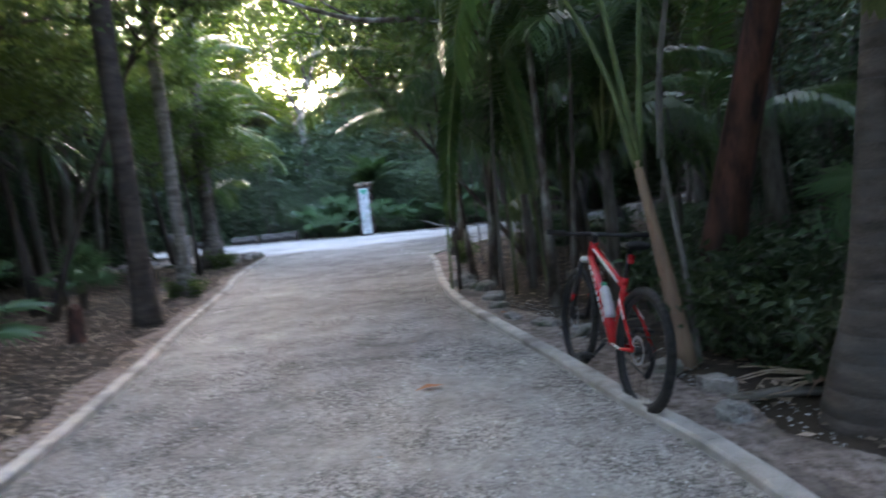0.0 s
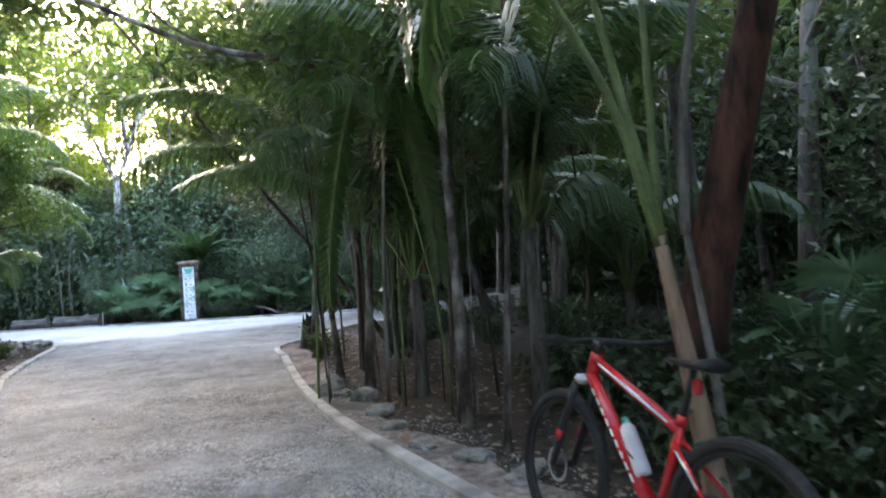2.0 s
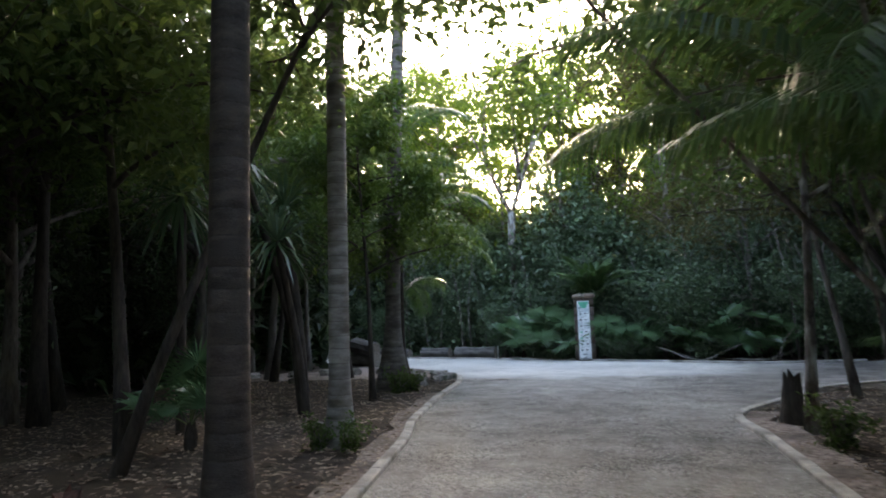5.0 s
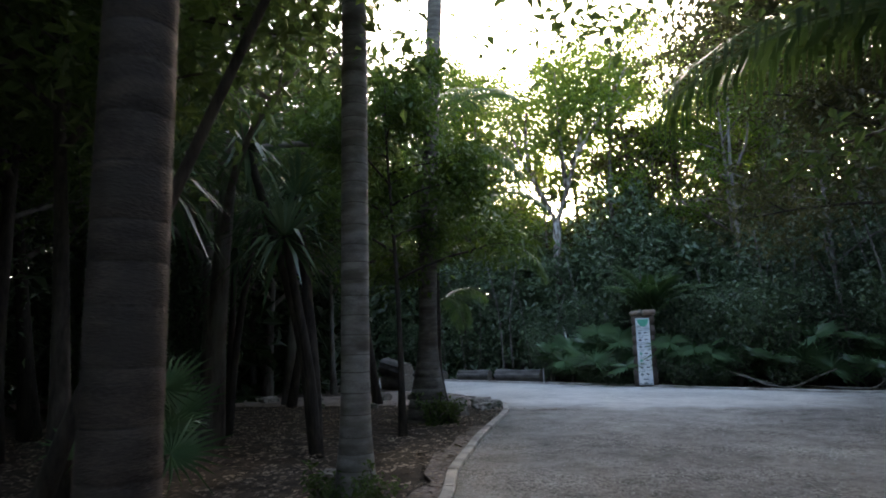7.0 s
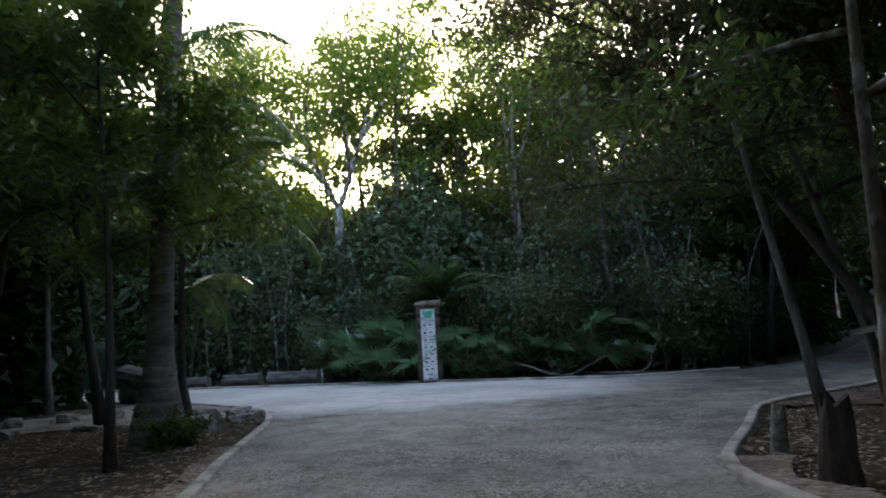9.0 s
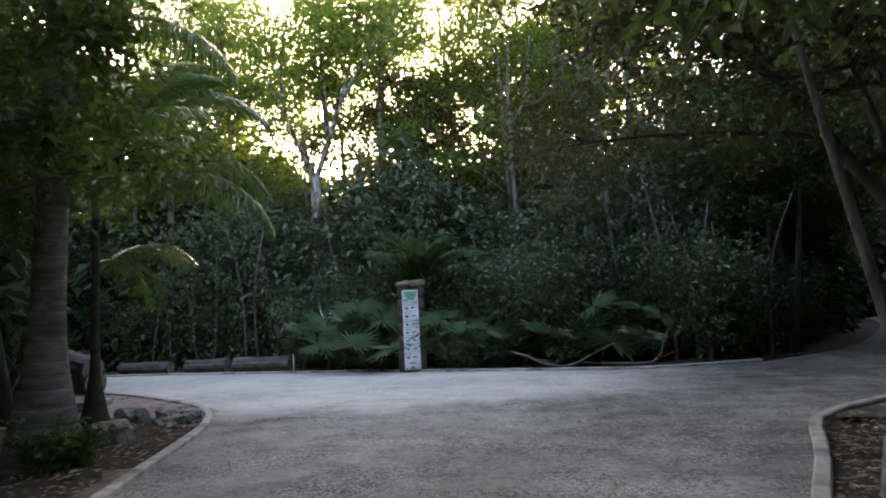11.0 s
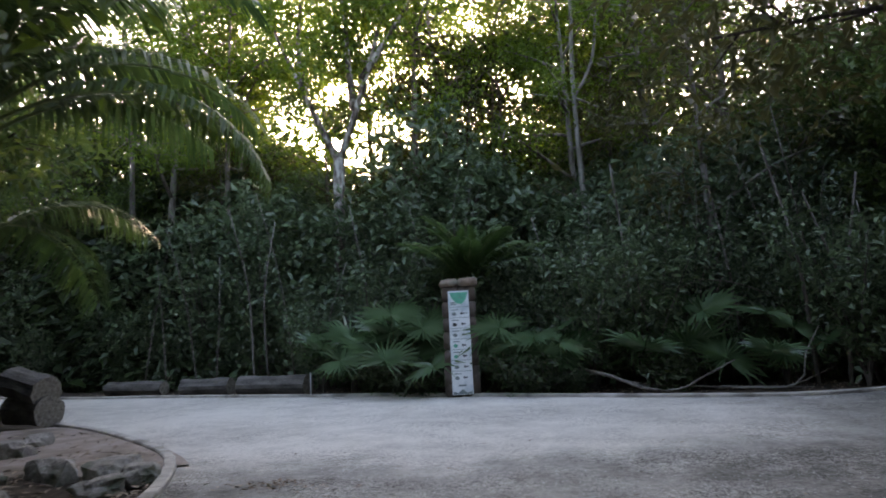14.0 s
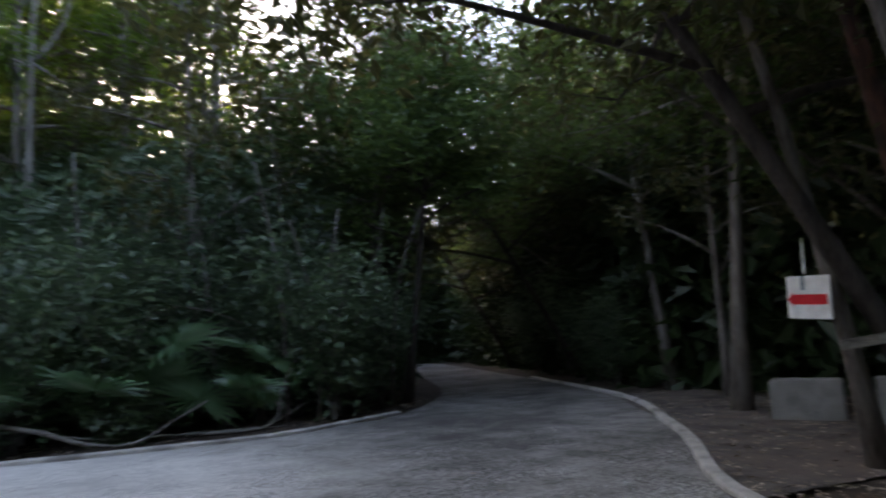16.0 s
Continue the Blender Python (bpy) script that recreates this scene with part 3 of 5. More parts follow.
def tree(name, label, height, r, seed, first=0.4, limbs=9, spread=2.4, leaves=3500, leaf=(0.17, 0.075), lean=(0.5, 0.3), mat=None, bark=None, clump=0.42, flat=0.6, droop=0.35, category="tree", group=""):
    """A broadleaved tree at the origin: trunk, limbs with twigs, and a crown of single leaves gathered round the twigs."""
    rng = np.random.default_rng(seed)
    top = thing(name, label, category, group)
    line = leaning_line(height, lean, 0.12 * height / 8, rng)
    line[0, 2] = -0.15
    rad = r * (1 - 0.8 * np.linspace(0, 1, 9)) + r * 0.5 * np.exp(-np.linspace(0, 1, 9) * 14)
    part("trunk", mesh("trunk", *tube(line, rad, 10), bark or M_BARK, smooth=True), top)
    spots = []
    for i in range(limbs):
        s = first + (1 - first) * (i + rng.uniform(0, 0.8)) / limbs
        s = min(s, 0.98)
        x = s * 8
        k = int(min(x, 7))
        base = line[k] + (line[k + 1] - line[k]) * (x - k)
        az = i * 2.4 + rng.uniform(-0.5, 0.5)
        ln = spread * (1.15 - 0.6 * abs(s - first) / (1 - first + 1e-6)) * rng.uniform(0.75, 1.2)
        el = rng.uniform(0.25, 0.8)
        t = np.linspace(0, 1, 6)
        out = np.stack([np.cos(az + 0.3 * t), np.sin(az + 0.3 * t)], 1) * (ln * t * np.cos(el))[:, None]
        pts = np.column_stack([base[:2] + out, base[2] + ln * (np.sin(el) * t - 0.22 * t * t)])
        pieces = [tube(pts, r * (1 - 0.7 * s) * np.linspace(0.6, 0.12, 6) + 0.004, 6)]
        for j in range(5):
            u = rng.uniform(0.35, 1.0) * 5
            q = int(min(u, 4))
            b0 = pts[q] + (pts[q + 1] - pts[q]) * (u - q)
            dv = rng.normal(0, 1, 3) * [1, 1, 0.6] + [np.cos(az) * 0.7, np.sin(az) * 0.7, 0.25]
            dv = dv / np.linalg.norm(dv) * ln * rng.uniform(0.22, 0.42)
            tw = np.array([b0, b0 + dv * 0.55 + [0, 0, 0.04], b0 + dv])
            pieces.append(tube(tw, [0.012 + r * 0.06, 0.008, 0.004], 4))
            spots += [b0 + dv * c for c in (0.35, 0.65, 0.85, 1.0)]
        spots += [pts[-1], pts[-2]]
        part("limb", mesh("limb", *join(*pieces), bark or M_BARK, smooth=True), top)
    spots = np.array(spots)
    c = spots[rng.integers(0, len(spots), leaves)] + rng.normal(0, clump * 0.55, (leaves, 3)) * [1, 1, 0.7]
    v, f = scatter_leaves(c, leaf[0], leaf[1], rng, droop, flat)
    part("crown", mesh("crown", v, f, mat or M_LEAF), top, "crown of single leaves with gaps of sky")
    return top


def shrub(name, label, height, width, seed, leaves=2600, leaf=(0.13, 0.06), mat=None, stems=9, group=""):
    """A bush at the origin: thin stems and leaves along them."""
    rng = np.random.default_rng(seed)
    top = thing(name, label, "shrub", group)
    spots = []
    for i in range(stems):
        az, reach = i * 2.4 + rng.uniform(-0.6, 0.6), width * rng.uniform(0.25, 1.0)
        t = np.linspace(0, 1, 6)
        h = height * rng.uniform(0.6, 1.05)
        pts = np.stack([np.cos(az) * reach * t**1.4, np.sin(az) * reach * t**1.4, h * t ** (0.85) - 0.05], 1) + rng.normal(0, 0.03, (6, 3))
        part("stem", mesh("stem", *tube(pts, np.linspace(0.022, 0.005, 6), 5), M_BARK), top)
        for s in np.linspace(0.22, 1, 9):
            u = s * 5
            q = int(min(u, 4))
            spots.append(pts[q] + (pts[q + 1] - pts[q]) * (u - q))
    spots = np.array(spots)
    c = spots[rng.integers(0, len(spots), leaves)] + rng.normal(0, 1, (leaves, 3)) * [width * 0.2, width * 0.2, height * 0.07]
    c[:, 2] = np.maximum(c[:, 2], 0.03)
    v, f = scatter_leaves(c, leaf[0], leaf[1], rng, 0.3, 0.7)
    part("foliage", mesh("foliage", v, f, mat or M_LEAFBLUE), top)
    return top


def spread_out(count, low, high, gap, seed, apart=0.8, keep=None):
    """Seeded places in a rectangle, at least gap from the road and apart from one another."""
    rng = np.random.default_rng(seed)
    cand = rng.uniform(low, high, (count * 12, 2))
    cand = cand[road_gap(cand) > gap]
    out = []
    for p in cand:
        if all((p[0] - q[0]) ** 2 + (p[1] - q[1]) ** 2 > apart**2 for q in out) and (keep is None or keep(p)):
            out.append(p)
        if len(out) >= count:
            break
    return out


def plant(kind, places, seed, low=0.8, high=1.25):
    """The first place takes the plant itself, the others copies, each turned and sized anew."""
    rng = random.Random(seed)
    for i, p in enumerate(places):
        m = pose(p[0], p[1], -0.03, 0, 0, rng.uniform(0, 360)) @ Matrix.Scale(rng.uniform(low, high), 4)
        if i:
            copy_thing(kind, Matrix(m) @ Matrix.Diagonal((*(1 / s for s in kind.scale), 1)))
        else:
            kind.matrix_basis = m


M_BROWNPALM = material("brown palm trunk", (0.028, 0.020, 0.016), (0.085, 0.064, 0.053), 5, 0.85, 0.5, 50, stretch=(1, 1, 3), stain=(0.05, 0.04, 0.034, 2))

M_RINGPALM = material("brown ringed palm trunk", (0.06, 0.047, 0.039), (0.165, 0.13, 0.108), 4, 0.85, 0.5, 50, stretch=(1, 1, 4), stain=(0.10, 0.09, 0.08, 3))
# the grey trunk's colour, darkened to hold the shade round one palm
M_SHADEPALM = material("grey palm trunk darkened for shade", (0.085, 0.075, 0.067), (0.21, 0.19, 0.172), 5, 0.85, 0.4, 50, stretch=(1, 1, 3), stain=(0.07, 0.058, 0.05, 2))
M_MOTTLED = material("mottled bark", (0.04, 0.03, 0.024), (0.15, 0.12, 0.10), 7, 0.9, 0.9, 40, stretch=(1, 1, 0.5), stain=(0.34, 0.33, 0.30, 6))

# ---- the palm bed ----
ringed_palm("palm_tree", "tall palm with a thick dark brown ringed trunk", (-5.45, 8.55), 7.5, 0.15, 0.05, 1, mat=M_BROWNPALM)
ringed_palm("palm_tree", "tall palm with a pale grey ringed trunk", (-6.88, 11.52), 8.2, 0.128, 0.06, 2, ring=0.16)
ringed_palm("palm_tree", "tall palm with a swollen base and grey ringed trunk", (-9.62, 16.65), 8.4, 0.165, 0.21, 3, lean=(0.3, 0.1), ring=0.17, foot=0.9, mat=M_SHADEPALM)
ringed_palm("palm_tree", "young palm with a broad grey ringed trunk and green crownshaft", (2.06, 4.38), 2.05, 0.105, 0.12, 4, lean=(0.14, 0.02), ring=0.15, mat=M_RINGPALM)
small = ringed_palm("palm_tree", "slender young palm with a swollen base and arching fronds", (-10.35, 18.15), 2.9, 0.055, 0.16, 5, 0, ring=0.4, mat=M_BROWNPALM)
for i, (az, tilt) in enumerate(((33, -22), (80, 22), (-20, -5), (-75, 30), (150, 15), (215, 10), (280, -5), (58, 35), (120, 40), (10, 30))):
    part("frond", FEATHER[i % 3], small, m=pose(0, 0, 3.1, 0, -tilt, az))
part("frond", FEATHER[1], small, m=pose(0, 0, 2.15, 0, 2, 74) @ Matrix.Scale(0.72, 4))
part("frond", FEATHER[1], small, m=pose(0, 0, 2.3, 0, 30, 100) @ Matrix.Scale(0.8, 4))
for i, (az, tilt, z) in enumerate(((48, -8, 3.2), (20, 12, 3.25), (66, -2, 3.0), (36, 38, 3.3), (-50, 8, 3.2))):
    part("frond", FEATHER[(0, 2, 1)[i % 3]], small, m=pose(0, 0, z, 0, -tilt, az))
slim = ringed_palm("palm_tree", "thin dark-stemmed palm beside the young palm", (-10.3, 17.5), 4.3, 0.07, 0.03, 6, 9, ring=0.3, mat=M_DARKBARK)

# ---- feather palms beyond the bed and behind the stone pillar ----
def feather_palm(label, at, stem, count, seed, size=1.0, tilt=(0, 50), blades=None):
    top = thing("feather_palm", label, "palm", m=pose(at[0], at[1], -0.05))
    rng = random.Random(seed)
    part("stem", mesh("stem", *tube([(0, 0, -0.1), (0.02, 0, stem * 0.5), (0, 0, stem)], [0.08 * size, 0.07 * size, 0.055 * size], 9), M_BARK, smooth=True), top)
    for i in range(count):
        m = pose(0, 0, stem - 0.05, 0, -rng.uniform(*tilt), i * 137.5 + rng.uniform(-15, 15)) @ Matrix.Scale(size * rng.uniform(0.85, 1.1), 4)
        part("frond", (blades or FEATHER)[i % len(blades or FEATHER)], top, m=m)
    return top


feather_palm("dark green feather palm rising behind the stone pillar", (-8.45, 27.15), 2.0, 22, 1, 1.0, (8, 52), UPRIGHT)
arching = feather_palm("feather palm with long arching fronds over the track", (-0.9, 11.6), 2.0, 9, 3, 1.05, (-5, 35), LONGFEATHER)
for az, tilt in ((182, -6), (160, 4), (205, 8)):
    part("frond", LONGFEATHER[0], arching, m=pose(0, 0, 1.95, 0, -tilt, az) @ Matrix.Scale(1.1, 4))
feather_palm("clump palm with drooping dark fronds", (-0.1, 9.5), 1.3, 11, 4, 1.0, (-5, 40), LONGFEATHER)
tall_clump = feather_palm("clump palm with drooping dark fronds", (0.95, 8.1), 1.7, 10, 5, 1.0, (0, 45), LONGFEATHER)
for x, y, z, turn in ((-1.37, 0.0, 3.35, 150), (-1.2, 0.25, 3.5, 40)):
    part("frond", HANGING, tall_clump, "long frond hanging straight down", pose(x, y, z, 0, 76, turn))
feather_palm("low clump palm with drooping dark fronds", (-0.6, 12.9), 0.6, 9, 6, 0.5, (-5, 35))
feather_palm("low clump palm with drooping dark fronds", (0.4, 11.5), 1.1, 10, 7, 0.95, (-5, 40), LONGFEATHER)
feather_palm("low clump palm with drooping dark fronds", (2.3, 9.6), 1.0, 9, 8, 0.9, (-5, 40), LONGFEATHER)

# ---- trees ----
for x, y, h, lean, r, lab in ((-1.1, 10.6, 5.5, (-0.5, 0.2), 0.042, "slim pale leaning tree in the clump"), (-0.7, 9.9, 6.5, (0.3, 0.1), 0.05, "grey mottled tree in the clump"),
                              (0.28, 8.05, 7.0, (0.0, 0.3), 0.055, "pale lichen-spotted tree by the verge"), (0.5, 7.15, 6.0, (0.5, 0.2), 0.026, "thin brown tree by the verge"),
                              (-2.0, 14.0, 6.0, (0.4, 0.2), 0.065, "slim dark tree at the bend")):
    t = tree("tree", lab, h, r, int(h * 10), 0.45, 7, 2.0, 1800, lean=lean, bark=M_MOTTLED, mat=M_LEAF)
    t.matrix_basis = pose(x, y, 0)
    if x == -0.7:
        bough = smooth_line([(0.15, 0.0, 3.55), (-0.5, -0.5, 3.7), (-1.3, -0.9, 3.75), (-2.1, -1.1, 4.05), (-3.0, -1.4, 4.5)], 0.2)
        twig = smooth_line([(-1.3, -0.9, 3.75), (-1.9, -0.7, 4.2), (-2.4, -0.6, 4.9)], 0.2)
        part("limb", mesh("limb", *join(tube(bough, np.linspace(0.045, 0.018, len(bough)), 7), tube(twig, np.linspace(0.02, 0.008, len(twig)), 5)), M_MOTTLED, smooth=True), t, "crooked bare bough over the track")
red = tree("tree", "large leaning tree with peeling dark red bark", 8.5, 0.17, 31, 0.5, 8, 2.6, 2600, lean=(1.6, -1.2), bark=M_REDBARK)
red.matrix_basis = pose(1.75, 7.0, 0)
leafy = tree("tree", "small thin-stemmed tree with a yellow-green crown beside the palm", 5.8, 0.055, 8, 0.40, 15, 1.85, 10500, (0.13, 0.06), (-0.5, 0.4), M_LEAFMID, M_DARKBARK)
dark = tree("tree", "dark-leaved tree over the palm bed", 6.8, 0.09, 17, 0.45, 13, 2.2, 7500, (0.16, 0.08), (-1.0, 0.1), M_LEAF, M_DARKBARK, clump=0.65)
dark.matrix_basis = pose(-8.9, 10.1, 0)
leafy.matrix_basis = pose(-9.1, 15.2, 0)
crowd = tree("tree", "dark leaning tree with the arrow board and a wide crown", 9.0, 0.09, 12, 0.30, 22, 3.8, 26000, (0.13, 0.06), (-4.3, 2.1), M_LEAFBROWN, M_DARKBARK, clump=0.85)
crowd.matrix_basis = pose(0.25, 18.45, 0)
for x, y, a in ((1.5, 15.4, 340), (6.6, 29.4, 5), (9.6, 36.4, 0)):
    copy_thing(crowd, pose(x, y, 0, 0, 0, a))
signed = tree("tree", "slim reddish-barked tree at the junction's corner", 8.0, 0.11, 16, 0.5, 9, 2.2, 5000, (0.13, 0.06), (-1.2, 0.6), M_LEAFBROWN, M_REDBARK, clump=0.6)
signed.matrix_basis = pose(0.35, 18.4, 0)
over = tree("tree", "tree with a dark spreading crown over the track's bend", 8.5, 0.11, 13, 0.42, 14, 3.8, 14000, (0.14, 0.065), (-0.6, 0.4), M_LEAF, clump=0.7)
over.matrix_basis = pose(0.6, 13.2, 0)
edge = tree("tree", "dark tree with broad leaves over the palm bed", 8.0, 0.13, 14, 0.40, 14, 3.4, 11000, (0.16, 0.075), (0.9, 0.4), M_LEAF, M_DARKBARK, clump=0.7)
edge.matrix_basis = pose(-11.0, 9.0, 0)
# further copies, several out of view, added to shade the palm bed
for x, y, a in ((-11.8, 8.3, 100), (-14.4, 12.4, 200), (-8.9, 4.6, 300), (-7.6, 6.3, 30), (-6.2, 1.4, 60), (-10.6, 6.2, 170), (-9.2, 0.6, 20), (-13.6, 10.4, 250), (-4.6, -1.8, 330), (-12.4, 11.0, 140)):
    copy_thing(edge, pose(x, y, 0, 0, 0, a))
arch = tree("tree", "leafy tree whose branches reach over the track", 8.8, 0.13, 15, 0.42, 16, 4.4, 19000, (0.14, 0.065), (2.4, 1.6), M_LEAF, M_DARKBARK, clump=0.85)
overhang = tree("tree", "slender dark tree whose leafy top hangs over the track", 6.6, 0.06, 18, 0.58, 12, 2.1, 5200, (0.15, 0.075), (2.7, 1.2), M_LEAF, M_DARKBARK, clump=0.6)
overhang.matrix_basis = pose(-7.9, 9.3, 0)
leaner = tree("tree", "leaning tree in the clump with its crown over the track", 7.6, 0.036, 19, 0.48, 14, 2.9, 6500, (0.15, 0.075), (-5.4, -1.8), M_LEAF, M_MOTTLED, clump=0.65)
leaner.matrix_basis = pose(-0.3, 12.2, 0)
arch.matrix_basis = pose(-6.0, 3.6, 0)
# unseen copy behind the starting point, added to shade the track
copy_thing(arch, pose(-3.6, -3.4, 0, 0, 0, 10))

fork = thing("tree", "tall forked tree with an open sunlit crown", "tree", m=pose(-12.3, 29.2, -0.1))
part("trunk", mesh("trunk", *tube([(0, 0, -0.1), (0.1, 0, 2), (0.05, 0, 4), (0.1, 0, 5.9)], [0.22, 0.17, 0.15, 0.15], 10), M_MOTTLED, smooth=True), fork)
rng_f = np.random.default_rng(5)
spots_f = []
for base, tip in (((0.1, 0, 5.8), (1.6, 0.3, 11.0)), ((0.1, 0, 5.8), (-2.0, 0.2, 10.2)), ((0.75, 0.1, 8.0), (2.9, 0.5, 11.4)), ((0.5, 0.1, 7.2), (0.2, 0.3, 11.8)), ((-0.9, 0.1, 7.9), (-0.9, 0.4, 11.5))):
    a, b = np.array(base), np.array(tip)
    t = np.linspace(0, 1, 7)[:, None]
    pts = a + (b - a) * t + np.array([0.25, 0, 0.1]) * np.sin(t * 3.1) * rng_f.uniform(-1, 1)
    pieces = [tube(pts, np.linspace(0.10, 0.03, 7), 7)]
    for j in range(9):
        q = pts[rng_f.integers(2, 7)]
        dv = rng_f.normal(0, 0.75, 3) + [0, 0, 0.3]
        pieces.append(tube([q, q + dv * 0.5, q + dv], [0.02, 0.012, 0.005], 4))
        spots_f += [q + dv * k for k in (0.5, 0.8, 1.0)]
    part("limb", mesh("limb", *join(*pieces), M_MOTTLED, smooth=True), fork)
c = np.array(spots_f)[rng_f.integers(0, len(spots_f), 9000)] + rng_f.normal(0, 0.38, (9000, 3))
part("crown", mesh("crown", *scatter_leaves(c, 0.16, 0.08, rng_f), M_LEAFLIGHT), fork, "open yellow-green crown")

# forest trees in a few builds, each repeated; two gaps in their crowns let the sky through
def clear_of(p):
    """Whether a tree stands outside the two breaks in the wood beyond the junction."""
    return all(abs((p[0] - a) * math.cos(q) - (p[1] - 28) * math.sin(q)) > w for a, q, w in ((-10.6, -0.39, 1.0), (-7.5, -0.15, 0.5)))


def off_path(p):
    """Whether a tree stands clear of the open strip over the sandy footpath."""
    return abs((p[0] + 10.5) * 0.777 + (p[1] - 16.2) * 0.63) > 1.9


far_a = tree("tree", "forest tree with a full dark green crown", 9.5, 0.13, 21, 0.25, 16, 2.6, 3300, (0.18, 0.088), group="forest trees", clump=0.55)
far_b = tree("tree", "slim forest tree with an olive crown", 8.0, 0.09, 22, 0.30, 14, 2.1, 2900, (0.15, 0.072), mat=M_LEAFBROWN, bark=M_BARK, group="forest trees", clump=0.5)
far_c = tree("tree", "tall open-crowned forest tree", 11.5, 0.13, 23, 0.45, 12, 2.5, 6500, (0.12, 0.058), mat=M_LEAFLIGHT, bark=M_BARK, group="forest trees", clump=0.6)
plant(far_c, [p for p in [(-16.6, 31.5), (-9.6, 31.6), (-6.3, 30.5), (-20.5, 33.0), (-7.6, 34.5), (-14.2, 35.0), (-4.6, 33.5), (-18.4, 30.4), (-23, 31), (-11.6, 33), (-2.6, 31), (-16, 38), (-10, 38), (-5, 38), (-20, 37)] if clear_of(p)], 3, 0.9, 1.25)
far_d = tree("tree", "tall forest tree with a high thin crown", 12.8, 0.12, 24, 0.58, 14, 2.8, 9000, (0.13, 0.062), mat=M_LEAFLIGHT, bark=M_BARK, group="forest trees", clump=0.65)
plant(far_d, [(-10.6, 30.6), (-8.2, 32.2), (-6.4, 32.6), (-17.2, 33.0), (-12.9, 33.6), (-4.4, 30.8), (-16.6, 30.9), (-20.0, 31.0), (-2.4, 33.0), (-5.2, 35.0), (-12.6, 36.5)], 6, 0.9, 1.15)
right_band = spread_out(24, (-2.5, 26.8), (12, 46), 1.2, 5, 1.7, lambda p: abs((p[0] + 5.5) * 0.956 - (p[1] - 16.2) * 0.292) > 1.6)
plant(far_a, [*right_band[::2], *spread_out(13, (3.2, -2), (14, 24), 1.8, 6, 2.2, lambda p: p[0] > 1.8 + 0.1 * abs(p[1] - 6)), *spread_out(20, (-22, 2), (-10.8, 21), 1.6, 7, 2.0, off_path),
              (-7.0, 33.4), (-4.6, 36), *spread_out(6, (-30, 29.5), (-18, 40), 1.2, 8, 2.4), *[p for p in spread_out(10, (-20, 31), (-1, 40), 1.2, 15, 2.4) if clear_of(p)]], 4)
plant(far_b, [(-3.5, 28.6), (1.9, 31.8), (-1.0, 33.5), *right_band[1::2], *spread_out(18, (2.6, -3), (12, 24), 1.4, 9, 1.6, lambda p: p[0] > 2.4), *spread_out(12, (-24, 3), (-10.5, 21), 1.4, 10, 1.8, off_path),
              *[p for p in spread_out(10, (-26, 31), (-11, 38), 1.0, 11, 1.8) + spread_out(5, (-11, 30), (-3, 37), 1.0, 12, 2) if clear_of(p)]], 5)

# ---- shrubs ----
sh_a = shrub("shrub", "dense blue-green leafy shrub", 2.8, 1.1, 41, 2300, (0.135, 0.065), group="undergrowth shrubs")
sh_b = shrub("shrub", "tall leafy shrub with small dark leaves", 4.2, 1.3, 42, 2600, (0.135, 0.062), group="undergrowth shrubs", stems=12)
sh_c = shrub("shrub", "low spreading leafy plant", 0.7, 0.6, 43, 1000, (0.105, 0.056), M_SHADELEAF, 9, group="low plants")
wall = spread_out(110, (-28, 26.5), (1.5, 32.5), 0.9, 20, 0.8, lambda p: (p[0] + 8.4) ** 2 + (p[1] - 26.5) ** 2 > 1.7 and (p[0] > -13.2 or p[1] > 29.4))
plant(sh_a, [p for p in wall[::2]] + spread_out(10, (1.5, 24), (9, 36), 0.8, 23, 1.3), 21, 0.75, 1.15)
plant(sh_b, [p for p in wall[1::2] if road_gap([p])[0] > 1.6] + spread_out(10, (4, 2), (10, 22), 1.5, 25, 1.6) + spread_out(12, (-24, 4), (-12.5, 17), 2.0, 26, 1.8), 22, 0.8, 1.15)
plant(sh_c, spread_out(34, (1.2, 4.5), (6.5, 12), 0.75, 27, 0.6, lambda p: p[0] > 1.45 and (p[0] > 2.9 or p[1] > 5.7)) + spread_out(12, (-0.6, 12), (3, 17.2), 0.8, 28, 0.7) + [(-9.75, 26.6), (-9.3, 26.45), (-10.3, 26.75), (-6.9, 26.1), (-7.4, 26.15), (-6.4, 26.2), (-4.7, 26.3), (1.7, 5.75), (1.95, 5.35), (2.15, 6.0), (2.45, 5.5), (1.75, 6.5), (2.3, 6.6), (2.75, 5.0), (2.6, 6.1), (2.9, 5.7), (3.0, 4.5), (2.15, 5.0)]
     , 30, 0.6, 1.2)
plant(shrub("shrub", "small light green plant at a palm's foot", 0.6, 0.32, 44, 520, (0.08, 0.042), M_LEAF, 8, "low plants"), [(-6.55, 11.3), (-9.15, 16.6), (-6.95, 11.2), (-9.25, 16.25), (-1.75, 13.1)], 31, 0.65, 1.05)

